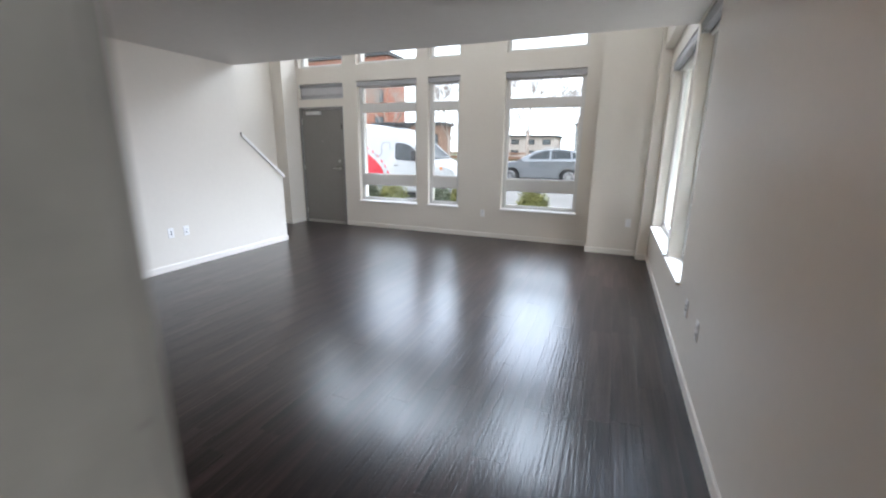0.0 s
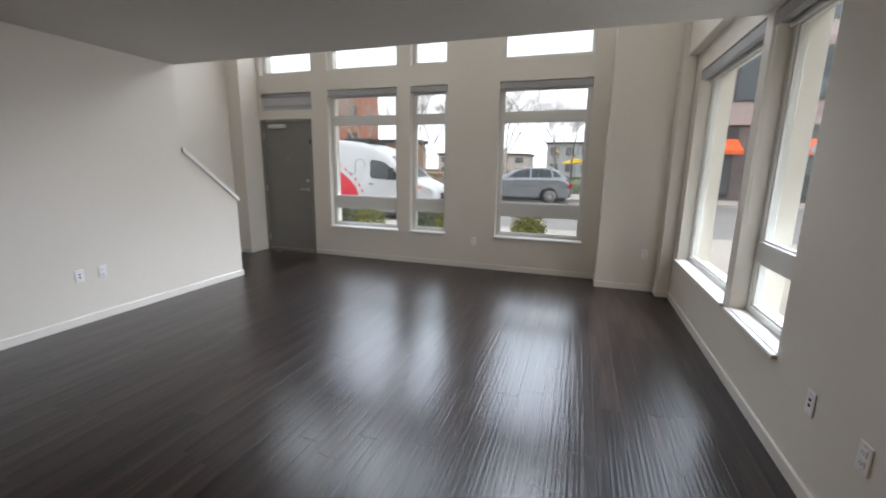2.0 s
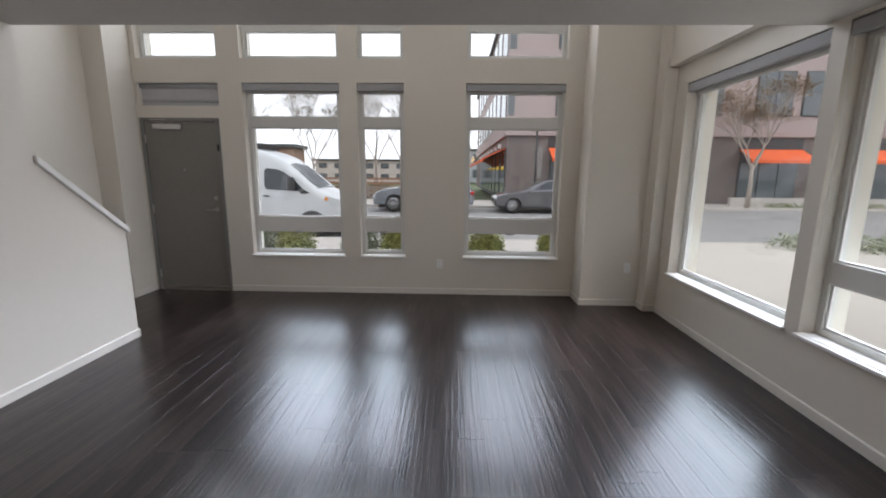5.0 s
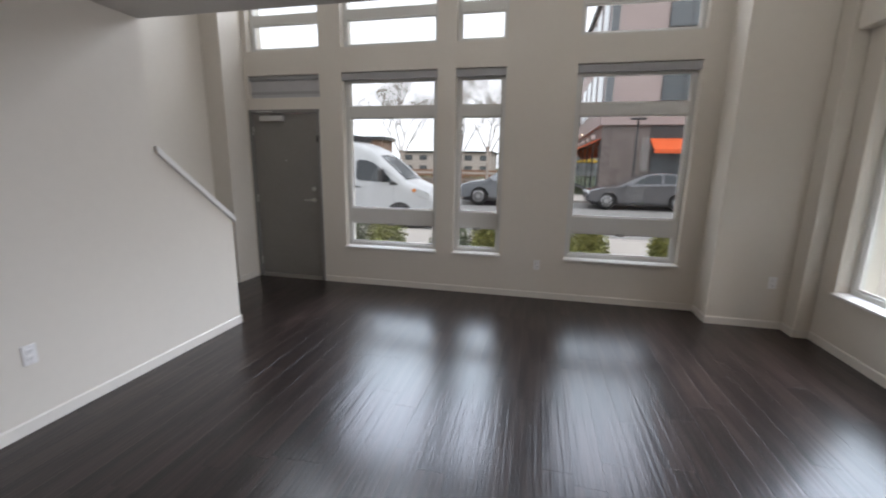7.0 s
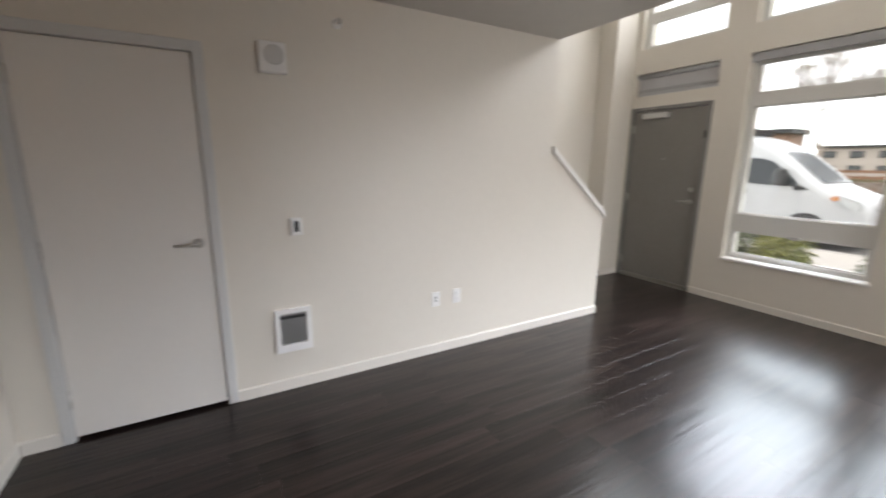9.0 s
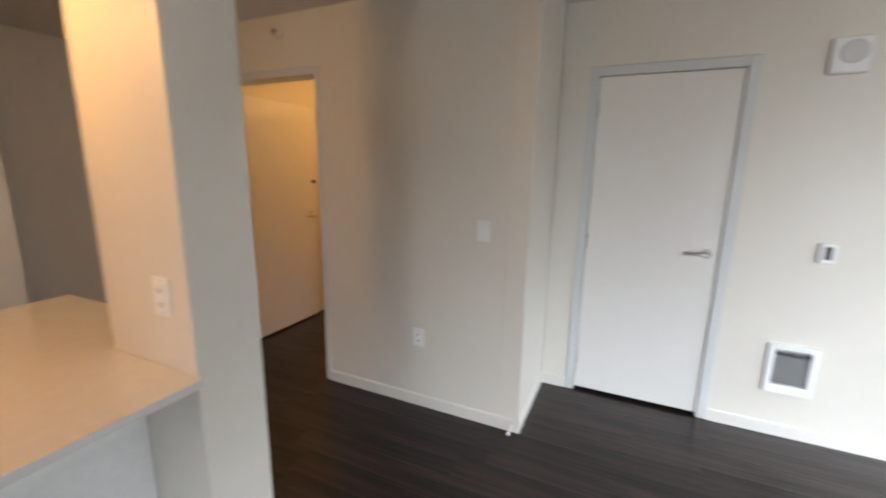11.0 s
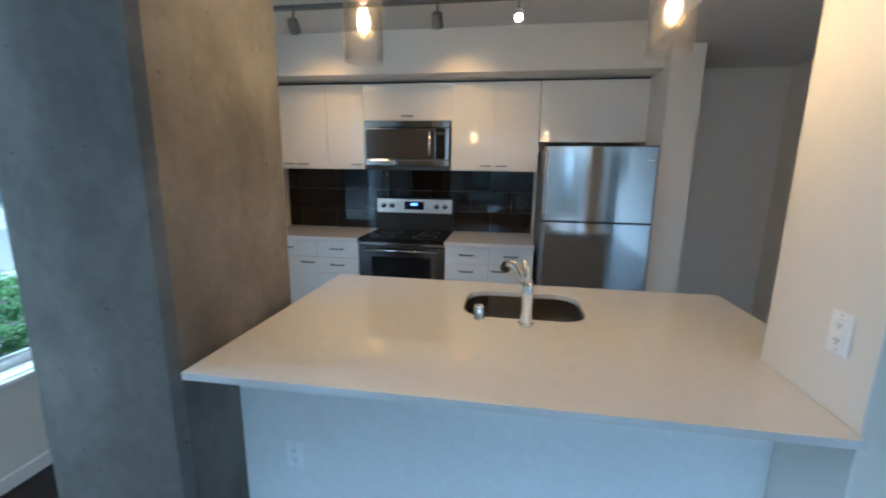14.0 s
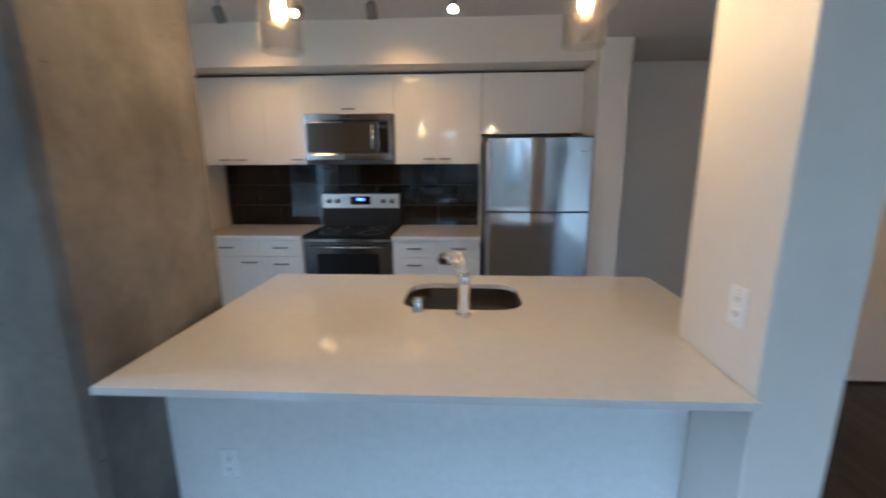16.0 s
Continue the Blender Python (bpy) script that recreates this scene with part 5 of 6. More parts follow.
def car(name, label, x, y, turn, paint, L, H, W, wb, fx, belt, roof, wins, r=0.34, lights=True):
    """A parked car facing -x in its own frame, its front at x = 0. roof: outline of the cabin above the belt; wins: side glass outlines."""
    c = thing(name, label, "car", (x, y, -0.093), "", turn)
    wx = (fx, fx + wb)
    low = [(0.03, 0.30), (0.0, 0.48), (0.05, 0.68)] + belt + [(L - 0.04, 0.72), (L, 0.50), (L - 0.05, 0.32)]
    for q in reversed(wx):
        low += [(q + r * 1.13 * math.cos(radians(a)), r + r * 1.13 * math.sin(radians(a))) for a in (-10, 20, 55, 90, 125, 160, 190)]
    part("body", shell(low, W / 2, 0.10), paint, c)
    part("cabin", shell(roof, W / 2 * 0.94, 0.06, 0.20, roof[0][1], H), paint, c)
    part("underbody", block(0.25, -W / 2 + 0.12, 0.18, L - 0.25, W / 2 - 0.12, 0.42), TRIMBLACK, c)
    for s in (-1, 1):
        for k, o in enumerate(wins):
            bm = bmesh.new()
            z0 = roof[0][1]
            lean = lambda z: W / 2 * 0.94 * (1 - 0.20 * max(0, min(1, (z - z0) / (H - z0)))) + 0.008
            a = [bm.verts.new((px, s * lean(pz), pz)) for px, pz in o]
            b = [bm.verts.new((px, s * (lean(pz) - 0.03), pz)) for px, pz in o]
            bm.faces.new(a); bm.faces.new(b[::-1])
            for i in range(len(o)):
                j = (i + 1) % len(o)
                bm.faces.new((a[i], a[j], b[j], b[i]))
            bmesh.ops.recalc_face_normals(bm, faces=bm.faces[:])
            part("side_window", bm, CARGLASS, c)
        for q in wx:
            wheel(c, q, s * (W / 2 - 0.12), r, s)
        part("mirror", bevel(block(roof[1][0] + 0.12, s * (W / 2 - 0.02), roof[0][1] - 0.02, roof[1][0] + 0.27, s * (W / 2 + 0.14), roof[0][1] + 0.12), 0.03, 2), paint, c)
        part("sill_trim", block(fx + r + 0.1, s * (W / 2 - 0.03), 0.22, fx + wb - r - 0.1, s * (W / 2 + 0.004), 0.30, 0.01, 1), TRIMBLACK, c)
        for hx in (fx + wb * 0.5, fx + wb * 0.86):
            part("door_handle", block(hx, s * (W / 2 - 0.012), belt[1][1] - 0.10, hx + 0.18, s * (W / 2 + 0.02), belt[1][1] - 0.07, 0.006, 1), paint, c)
        for hx in (fx + 0.52, fx + wb * 0.62):
            part("door_seam", block(hx, s * (W / 2 - 0.012), 0.34, hx + 0.012, s * (W / 2 + 0.003), belt[1][1] - 0.02), TRIMBLACK, c)
        part("headlight", bevel(block(0.02, s * (W / 2 - 0.42), 0.58, 0.34, s * (W / 2 - 0.03), 0.70), 0.025, 2), LAMP_CLEAR, c)
        part("tail_light", bevel(block(L - 0.32, s * (W / 2 - 0.36), 0.76, L - 0.015, s * (W / 2 - 0.005), 0.90), 0.025, 2), LAMP_RED, c)
    part("windscreen", prism([(roof[1][0] + 0.02, roof[1][1] + 0.0), (roof[2][0] - 0.0, roof[2][1]), (roof[2][0] + 0.05, roof[2][1] - 0.03), (roof[1][0] + 0.08, roof[1][1] - 0.03)], "y", -W * 0.37, W * 0.37), CARGLASS, c)
    part("grille", block(-0.005, -W * 0.25, 0.42, 0.06, W * 0.25, 0.62, 0.01, 1), TRIMBLACK, c)
    part("number_plate", block(L - 0.02, -0.15, 0.50, L + 0.006, 0.15, 0.60, 0.003, 1), PLATEW, c)
    return c


SILVER = mat("silver_car_paint", (0.25, 0.265, 0.285), 0.25, 0.5, var=0.02, coat=0.6)
GREY = mat("dark_grey_car_paint", (0.13, 0.13, 0.14), 0.25, 0.5, var=0.02, coat=0.6)
suv_belt = [(0.14, 0.84), (0.45, 0.97), (1.25, 1.07), (2.6, 1.11), (4.0, 1.12), (4.28, 1.02)]
suv_roof = [(1.1, 1.04), (1.2, 1.08), (1.62, 1.34), (2.0, 1.52), (2.45, 1.585), (3.1, 1.59), (3.5, 1.55), (3.9, 1.42), (4.24, 1.14), (4.22, 1.05)]
suv_wins = [[(1.62, 1.14), (2.02, 1.40), (2.3, 1.50), (2.62, 1.53), (2.62, 1.16)], [(2.69, 1.16), (2.69, 1.53), (3.2, 1.525), (3.5, 1.49), (3.55, 1.18)], [(3.62, 1.18), (3.58, 1.475), (3.75, 1.38), (3.95, 1.22)]]
s_ = car("suv", "silver SUV parked along the far kerb", -0.58, 13.4, 0, SILVER, 4.4, 1.59, 1.86, 2.62, 0.9, suv_belt, suv_roof, suv_wins, 0.365)
for s in (-1, 1):
    part("roof_rail", tube(((2.2, s * 0.62, 1.60), (2.35, s * 0.63, 1.645), (3.4, s * 0.63, 1.63), (3.5, s * 0.62, 1.585)), 0.015, 8), ALLOY, s_)
sed_belt = [(0.14, 0.74), (0.5, 0.83), (1.3, 0.93), (2.6, 0.99), (3.9, 1.03), (4.38, 1.0)]
sed_roof = [(1.15, 0.88), (1.28, 0.94), (1.75, 1.20), (2.15, 1.37), (2.55, 1.45), (3.0, 1.45), (3.45, 1.38), (3.9, 1.24), (4.28, 1.04), (4.2, 0.92)]
sed_wins = [[(1.72, 1.0), (2.0, 1.20), (2.3, 1.33), (2.75, 1.38), (2.75, 1.04)], [(2.82, 1.04), (2.82, 1.38), (3.15, 1.36), (3.5, 1.26), (3.72, 1.12), (3.6, 1.07)]]
car("hatchback", "dark grey hatchback parked along the far kerb", 4.66, 13.4, 0, GREY, 4.42, 1.45, 1.79, 2.62, 0.78, sed_belt, sed_roof, sed_wins, 0.325)


def van(x, y):
    """A high-roofed white cargo van facing +x, its nose at x = 0 in its own frame."""
    v = thing("delivery_van", "white high-roof delivery van with red side graphic", "van", (x, y, -0.31), "", 180)
    WHITE = mat("white_van_paint", (0.50, 0.515, 0.53), 0.3, var=0.02, coat=0.4)
    RED = mat("red_vinyl", (0.60, 0.03, 0.05), 0.35)
    INK = mat("grey_vinyl", (0.25, 0.25, 0.27), 0.4)
    H, L, r = 2.62, 5.6, 0.35
    fx, wb = 1.0, 3.30
    # stations along the body: x, sill height, top height, half width
    spine = [(0.0, 0.42, 0.84, 0.72), (0.05, 0.32, 0.98, 0.88), (0.22, 0.27, 1.12, 0.95), (0.55, 0.25, 1.25, 0.985), (0.82, 0.25, 1.36, 1.0), (1.1, 0.25, 1.60, 1.0), (1.4, 0.25, 1.86, 1.0), (1.68, 0.25, 2.09, 1.0), (1.9, 0.25, 2.24, 1.0), (2.25, 0.25, 2.40, 1.0), (2.7, 0.25, 2.52, 1.0), (3.3, 0.25, 2.59, 1.0), (4.4, 0.25, H, 1.0), (5.3, 0.25, H, 1.0), (5.5, 0.27, 2.58, 0.985), (5.6, 0.34, 2.48, 0.95)]

    def at_x(px, k):
        return float(np.interp(px, [q[0] for q in spine], [q[k] for q in spine]))

    def half(px, z):
        return at_x(px, 3) * (1 - 0.15 * max(0.0, min(1.0, (z - 1.25) / (H - 1.25))) ** 1.3)

    def section(px):
        zb, zt = at_x(px, 1), at_x(px, 2)
        rr = min(0.2, (zt - zb) * 0.3)
        side = [zb + 0.1 + (zt - rr - zb - 0.1) * k / 6 for k in range(7)]
        pts = [(0.0, zb), (half(px, zb) - 0.12, zb), (half(px, zb) - 0.03, zb + 0.03)] + [(half(px, z), z) for z in side]
        w = half(px, zt - rr)
        pts += [(w - rr * (1 - math.cos(radians(a))), zt - rr + rr * math.sin(radians(a))) for a in (30, 55, 75)]
        pts += [(w - rr - 0.03, zt + 0.004), (0.0, zt + 0.03)]
        return pts + [(-p, z) for p, z in reversed(pts[1:-1])]

    bm = bmesh.new()
    rings = [[bm.verts.new((px, p, z)) for p, z in section(px)] for px in np.concatenate([np.linspace(0, 0.3, 7), np.linspace(0.36, 3.3, 40), np.linspace(3.6, 5.2, 5), np.linspace(5.3, 5.6, 6)])]
    for a, b in zip(rings, rings[1:]):
        for k in range(len(a)):
            j = (k + 1) % len(a)
            bm.faces.new((a[k], a[j], b[j], b[k])).smooth = True
    bm.faces.new(rings[0]); bm.faces.new(rings[-1][::-1])
    bmesh.ops.recalc_face_normals(bm, faces=bm.faces[:])
    part("body", bm, WHITE, v)
    part("underbody", block(0.3, -0.85, 0.17, L - 0.3, 0.85, 0.30), TRIMBLACK, v)

    def decal(name, o, s, material, lift=0.006, parent=None):
        """A thin patch on the flank, following its curve; o runs round its outline."""
        bm = bmesh.new()
        a = [bm.verts.new((px, s * (half(px, pz) + lift), pz)) for px, pz in o]
        b = [bm.verts.new((px, s * (half(px, pz) - 0.02), pz)) for px, pz in o]
        bm.faces.new(a); bm.faces.new(b[::-1])
        for i in range(len(o)):
            j = (i + 1) % len(o)
            bm.faces.new((a[i], a[j], b[j], b[i]))
        bmesh.ops.recalc_face_normals(bm, faces=bm.faces[:])
        return part(name, bm, material, parent or v)

    AMBER = mat("amber_lens", (0.6, 0.2, 0.03), 0.2)
    for s in (-1, 1):
        decal("side_window", [(1.33, 1.33), (1.22, 1.38), (1.5, 1.66), (1.78, 1.87), (2.0, 1.94), (2.26, 1.96), (2.33, 1.90), (2.33, 1.44), (2.26, 1.37), (1.8, 1.34)], s, CARGLASS, 0.012)
        decal("pillar_cover", [(1.02, 1.27), (1.20, 1.37), (1.32, 1.32), (1.30, 1.24)], s, TRIMBLACK, 0.010)
        for q in (1.18, 2.42):
            decal("door_seam", [(q, 0.55), (q, 1.25 if q < 2 else 2.05), (q + 0.012, 1.25 if q < 2 else 2.05), (q + 0.012, 0.55)], s, INK, 0.004)
        decal("side_moulding", [(1.5, 0.52), (3.85, 0.52), (3.85, 0.60), (1.5, 0.60)], s, INK, 0.014)
        # red quarter-round field at the rear with a thin outer arc, and a grey scroll
        bm = bmesh.new()
        cols = []
        for k in range(17):
            px = 2.68 + 2.6 * k / 16
            top = 0.50 + 1.42 * math.sqrt(max(0.0, 1 - ((5.0 - min(px, 5.0)) / 2.32) ** 2))
            cols.append([bm.verts.new((px, s * (half(px, z) + 0.006), z)) for z in (0.49 + (top - 0.49) * q / 10 for q in range(11))])
        for a, b in zip(cols, cols[1:]):
            for q in range(10):
                bm.faces.new((a[q], a[q + 1], b[q + 1], b[q])).smooth = True
        bmesh.ops.recalc_face_normals(bm, faces=bm.faces[:])
        part("red_graphic", bm, RED, v, "red quarter-round graphic")
        for k in range(7):
            cx, cz = 5.0 - 2.50 * math.cos(radians(10 + 7 * k)), 0.45 + 1.68 * math.sin(radians(10 + 7 * k))
            decal("lettering_bar", [(cx - 0.03, cz - 0.05), (cx + 0.03, cz - 0.05), (cx + 0.06, cz + 0.05), (cx, cz + 0.05)], s, RED, 0.005)
        for cx, cz, rr, a0, a1 in ((2.72, 1.80, 0.20, -0.9, 3.6), (3.02, 1.62, 0.16, 2.6, 6.0)):
            ring = [(cx + rr * math.cos(a), cz + rr * math.sin(a)) for a in np.linspace(a0, a1, 16)]
            decal("scroll", ring + [(cx + (rr - 0.035) * math.cos(a), cz + (rr - 0.035) * math.sin(a)) for a in np.linspace(a1, a0, 16)], s, INK, 0.006)
        for k in range(3):
            decal("lettering_bar", [(3.6, 0.70 + 0.16 * k), (4.6, 0.70 + 0.16 * k), (4.6, 0.74 + 0.16 * k), (3.6, 0.74 + 0.16 * k)], s, PLATEW, 0.010)
        for q in (fx, fx + wb):
            bow = [(q + r * 1.22 * math.cos(radians(a)), r + r * 1.22 * math.sin(radians(a))) for a in range(-10, 191, 20)]
            # flank has no cut-out; a black patch paints the dark wheel well
            decal("wheel_well_shade", bow, s, TRIMBLACK, 0.008)
            wheel(v, q, s * 0.90, r, s)
        m = part("mirror", bevel(block(1.42, s * 1.05, 1.34, 1.58, s * 1.27, 1.72), 0.04, 2), TRIMBLACK, v)
        part("mirror_arm", tube(((1.48, s * 0.96, 1.40), (1.5, s * 1.10, 1.46)), 0.035, 8), TRIMBLACK, m)
        part("mirror_glass", block(1.58, s * 1.07, 1.38, 1.586, s * 1.25, 1.68, 0.002, 1), LAMP_CLEAR, m)
        decal("headlight", [(0.16, 0.88), (0.12, 1.00), (0.22, 1.08), (0.52, 1.19), (0.60, 1.12), (0.42, 0.92)], s, LAMP_CLEAR, 0.02)
        decal("turn_signal", [(0.50, 1.10), (0.56, 1.18), (0.64, 1.12), (0.58, 1.05)], s, AMBER, 0.022)
        decal("front_bumper_side", [(0.08, 0.36), (0.08, 0.62), (0.52, 0.62), (0.52, 0.36)], s, TRIMBLACK, 0.012)
        part("door_handle", block(2.2, s * 0.995, 1.16, 2.36, s * 1.03, 1.20, 0.008, 1), TRIMBLACK, v)
    # windscreen, a curved sheet just proud of the body, its colour paled as reflected sky
    bm = bmesh.new()
    rows = []
    for k in range(9):
        px = 0.86 + 0.80 * k / 8
        w = half(px, at_x(px, 2)) - 0.20
        rows.append([bm.verts.new((px - 0.012, w * q, at_x(px, 2) + 0.042 - 0.03 * abs(q) ** 2)) for q in (-1, -0.6, -0.2, 0.2, 0.6, 1)])
    for a, b in zip(rows, rows[1:]):
        for k in range(5):
            bm.faces.new((a[k], a[k + 1], b[k + 1], b[k])).smooth = True
    bmesh.ops.solidify(bm, geom=bm.faces[:], thickness=0.006)
    part("windscreen", bm, SKYTONE_GLASS, v)
    part("grille", bevel(block(-0.02, -0.52, 0.60, 0.06, 0.52, 0.94), 0.02, 1), TRIMBLACK, v)
    part("badge", tube(((-0.024, 0, 0.80), (-0.018, 0, 0.80)), 0.09, 18), LAMP_CLEAR, v)
    part("bumper", bevel(block(-0.05, -0.86, 0.34, 0.20, 0.86, 0.58), 0.05, 2), TRIMBLACK, v)
    part("roof_rack", block(2.5, -0.62, 2.52, 3.5, 0.62, 2.67, 0.01, 1), TRIMBLACK, v)


van(-0.12, 7.5)


# ---- buildings ----
def facade_window(parent, x0, x1, z0, z1, y, frame_m, nm="window", mull=1):
    w = part(nm, block(x0, y - 0.04, z0, x1, y + 0.04, z1), frame_m, parent)
    n = mull + 1
    for k in range(n):
        a, b = x0 + 0.05 + (x1 - x0 - 0.05) * k / n, x0 + (x1 - x0 - 0.05) * (k + 1) / n
        part("pane", block(a, y - 0.06, z0 + 0.06, b, y - 0.041, z1 - 0.06), WINDARK, w)
    return w


b = thing("brick_building", "dark brick corner building with orange awnings", "building", (0.38, 0, 0))
part("ground_wall", block(5.4, 17.85, 0.05, 60, 48, 3.62), BRICK_DARK, b)
part("fascia", block(5.25, 17.70, 3.62, 60, 48, 4.05), PLUM, b)
part("upper_wall", block(5.4, 17.80, 4.05, 60, 48, 10.6), PLUM, b)
part("roof", block(5.2, 17.6, 10.6, 60.2, 48.2, 10.95), FASCIA, b)
for fl_ in range(2):
    z = 4.68 + fl_ * 3.3
    for k in range(9):
        x0 = 7.9 + k * 5.2
        facade_window(b, x0, x0 + 1.9, z, z + 2.25, 17.78, FASCIA)
        facade_window(b, x0 + 2.4, x0 + 3.5, z, z + 2.25, 17.78, FASCIA, "window", 0)
    part("balcony_recess", block(5.36, 17.76, z, 5.72, 17.84, z + 2.3), WINDARK, b)
    for yy in (18.6, 21.4, 24.2, 27.0, 30.5, 34.0, 37.5, 41.0):
        part("side_window", block(5.34, yy, z, 5.42, yy + 2.0, z + 2.25), WINDARK, b)
# shopfronts and awnings
for k, (x0, x1) in enumerate(((7.75, 10.6), (11.8, 15.4), (17.9, 21.0), (22.7, 26.0), (28, 32))):
    sf = part("shopfront", block(x0, 17.80, 0.25, x1, 17.86, 2.9), FASCIA, b)
    n = 3
    for q in range(n):
        w0 = x0 + 0.06 + (x1 - x0 - 0.06) * q / n
        part("pane", block(w0, 17.775, 0.35, w0 + (x1 - x0) / n - 0.08, 17.80, 2.75), WINDARK, sf)
    part("fascia_band", block(x0 - 0.1, 17.78, 2.99, x1 + 0.1, 17.845, 3.55), FASCIA, b)
    aw = part("awning", prism([(17.79, 2.98), (16.75, 2.42), (16.75, 2.24), (16.78, 2.24), (16.79, 2.40), (17.79, 2.93)], "x", x0 - 0.1, x1 + 0.1), ORANGE, b, "orange sloped fabric awning")
    for q in (x0, x1):
        part("awning_arm", tube(((q, 17.79, 2.30), (q, 16.8, 2.36)), 0.018, 6), FASCIA, aw)
# corner entrance on the side street
for k in range(8):
    y0 = 18.2 + k * 2.7
    sf = part("side_shopfront", block(5.36, y0, 0.1, 5.43, y0 + 2.1, 3.0), FASCIA, b)
    part("pane", block(5.34, y0 + 0.1, 0.3, 5.36, y0 + 2.0, 2.8), WINDARK, sf)
    aw = part("side_awning", prism([(5.38, 3.0), (4.1, 2.42), (4.1, 2.24), (4.14, 2.24), (4.15, 2.40), (5.38, 2.95)], "y", y0 - 0.1, y0 + 2.2), ORANGE, b, "orange sloped fabric awning")
    wl_ = part("wall_lamp", block(5.2, y0 + 2.3, 3.1, 5.4, y0 + 2.45, 3.35, 0.02, 1), PLATEW, b)
pl = thing("planter_wall", "low concrete planter wall with grasses", "planter", (20, 15.9, -0.02))
part("wall", block(-3.2, 0, 0, 12, 0.18, 0.52, 0.01, 1), PAVING, pl)
bm = bmesh.new()
rng = random.Random(9)
for k in range(34):
    leaf_cluster(bm, (rng.uniform(-3, 11), -0.45 + rng.uniform(-0.2, 0.2), 0.0), (0.35, 0.3, 0.3), rng, 90, 0.05)
part("grasses", bm, foliage("kerb_grass", (0.16, 0.19, 0.05), (0.10, 0.15, 0.04)), pl)
bm = bmesh.new()
for k in range(70):
    leaf_cluster(bm, (rng.uniform(0, 6.5), rng.uniform(-0.9, 0.45), 0.0), (0.45, 0.4, 0.32), rng, 110, 0.05)
gv = thing("verge_planting", "low green planting on the near kerb", "planting", (10.97, 5.0, -0.17))
part("leaves", bm, SAGE, gv)

# street furniture
p = thing("sign_post", "slim grey sign post with a diamond sign at the kerb", "sign", (8.95, 5.4, -0.19))
part("post", tube(((0, 0, 0), (0, 0, 2.4)), 0.028, 10), mat("post_grey", (0.36, 0.37, 0.37), 0.5, 0.4), p)
sg = part("sign_plate", bevel(prism([(-0.16, 2.15), (0, 1.98), (0.16, 2.15), (0, 2.32)], "y", -0.045, -0.037), 0.002, 1), mat("sign_grey", (0.32, 0.33, 0.34), 0.5), p)
p = thing("street_lamp", "slim dark street lamp across the street", "street lamp", (6.95, 15.6, -0.02))
part("pole", tube(((0, 0, 0), (0, 0, 3.7)), [0.06, 0.045], 10), TRIMBLACK, p)
part("base", tube(((0, 0, 0), (0, 0, 0.35)), [0.1, 0.08], 12), TRIMBLACK, p)
part("head", block(-0.32, -0.12, 3.66, 0.32, 0.12, 3.74, 0.02, 1), TRIMBLACK, p)
u = thing("parasol", "yellow cafe parasol on the side street", "parasol", (3.3, 44, -0.02))
part("pole", tube(((0, 0, 0), (0, 0, 2.5)), 0.03, 8), TRIMBLACK, u)
part("canopy", lathe([(1.5, 2.1), (0.8, 2.42), (0, 2.7), (0, 2.66), (0.8, 2.38), (1.48, 2.07)], 8), mat("yellow_canvas", (0.8, 0.52, 0.03), 0.8), u)

YELLOW = mat("yellow_hydrant_paint", (0.62, 0.43, 0.04), 0.45, var=0.06, scale=6)
hy = thing("fire_hydrant", "yellow fire hydrant on a black and white banded barrel", "hydrant", (8.5, 5.5, -0.195))
part("barrel", lathe([(0.0, 0.0), (0.15, 0.0), (0.15, 0.03), (0.10, 0.04), (0.10, 0.46), (0, 0.46)], 20), TRIMBLACK, hy)
part("white_band", lathe([(0.101, 0.20), (0.104, 0.20), (0.104, 0.34), (0.101, 0.34)], 20), PLATEW, hy)
bo = part("bonnet", lathe([(0.0, 0.461), (0.13, 0.461), (0.13, 0.49), (0.105, 0.5), (0.105, 0.66), (0.125, 0.67), (0.12, 0.71), (0.08, 0.77), (0.03, 0.80), (0.025, 0.85), (0, 0.85)], 20), YELLOW, hy)
for dx, dy in ((-1, 0), (1, 0), (0, -1)):
    part("nozzle_cap", tube(((dx * 0.1, dy * 0.1, 0.59), (dx * 0.18, dy * 0.18, 0.59)), [0.062, 0.055], 14), YELLOW, bo)

# park opposite: fence, hedge and far houses
hg = thing("park_hedge", "long russet hedge along the park", "hedge", (-14, 19.6, -0.02))
bm = bmesh.new()
rng = random.Random(21)
for _ in range(9000):
    x, y, z = rng.uniform(-20, 17.0), rng.uniform(-0.5, 0.5), rng.uniform(0, 1.0) + 0.1 * math.sin(rng.random() * 9)
    s = rng.uniform(0.05, 0.12)
    q = Euler((rng.uniform(-1, 1), rng.uniform(-1, 1), rng.uniform(0, 6.3))).to_matrix()
    v = [bm.verts.new(Vector((x, y, z)) + q @ Vector(w)) for w in ((0, -s, 0), (s * 0.5, 0, 0), (0, s, 0), (-s * 0.5, 0, 0))]
    bm.faces.new(v)
part("leaves", bm, foliage("russet_leaves", (0.20, 0.08, 0.04), (0.16, 0.12, 0.04)), hg)
part("branches", block(-20, -0.3, 0, 17.0, 0.3, 0.8), TWIG, hg)
fe = thing("park_fence", "weathered timber rail fence along the park", "fence", (-14, 18.7, -0.02))
FENCEW = mat("fence_timber", (0.24, 0.13, 0.08), 0.8, var=0.12, scale=2)
for k in range(15):
    part("post", block(-20 + k * 2.6, -0.05, 0, -19.9 + k * 2.6, 0.05, 1.3, 0.01, 1), FENCEW, fe)
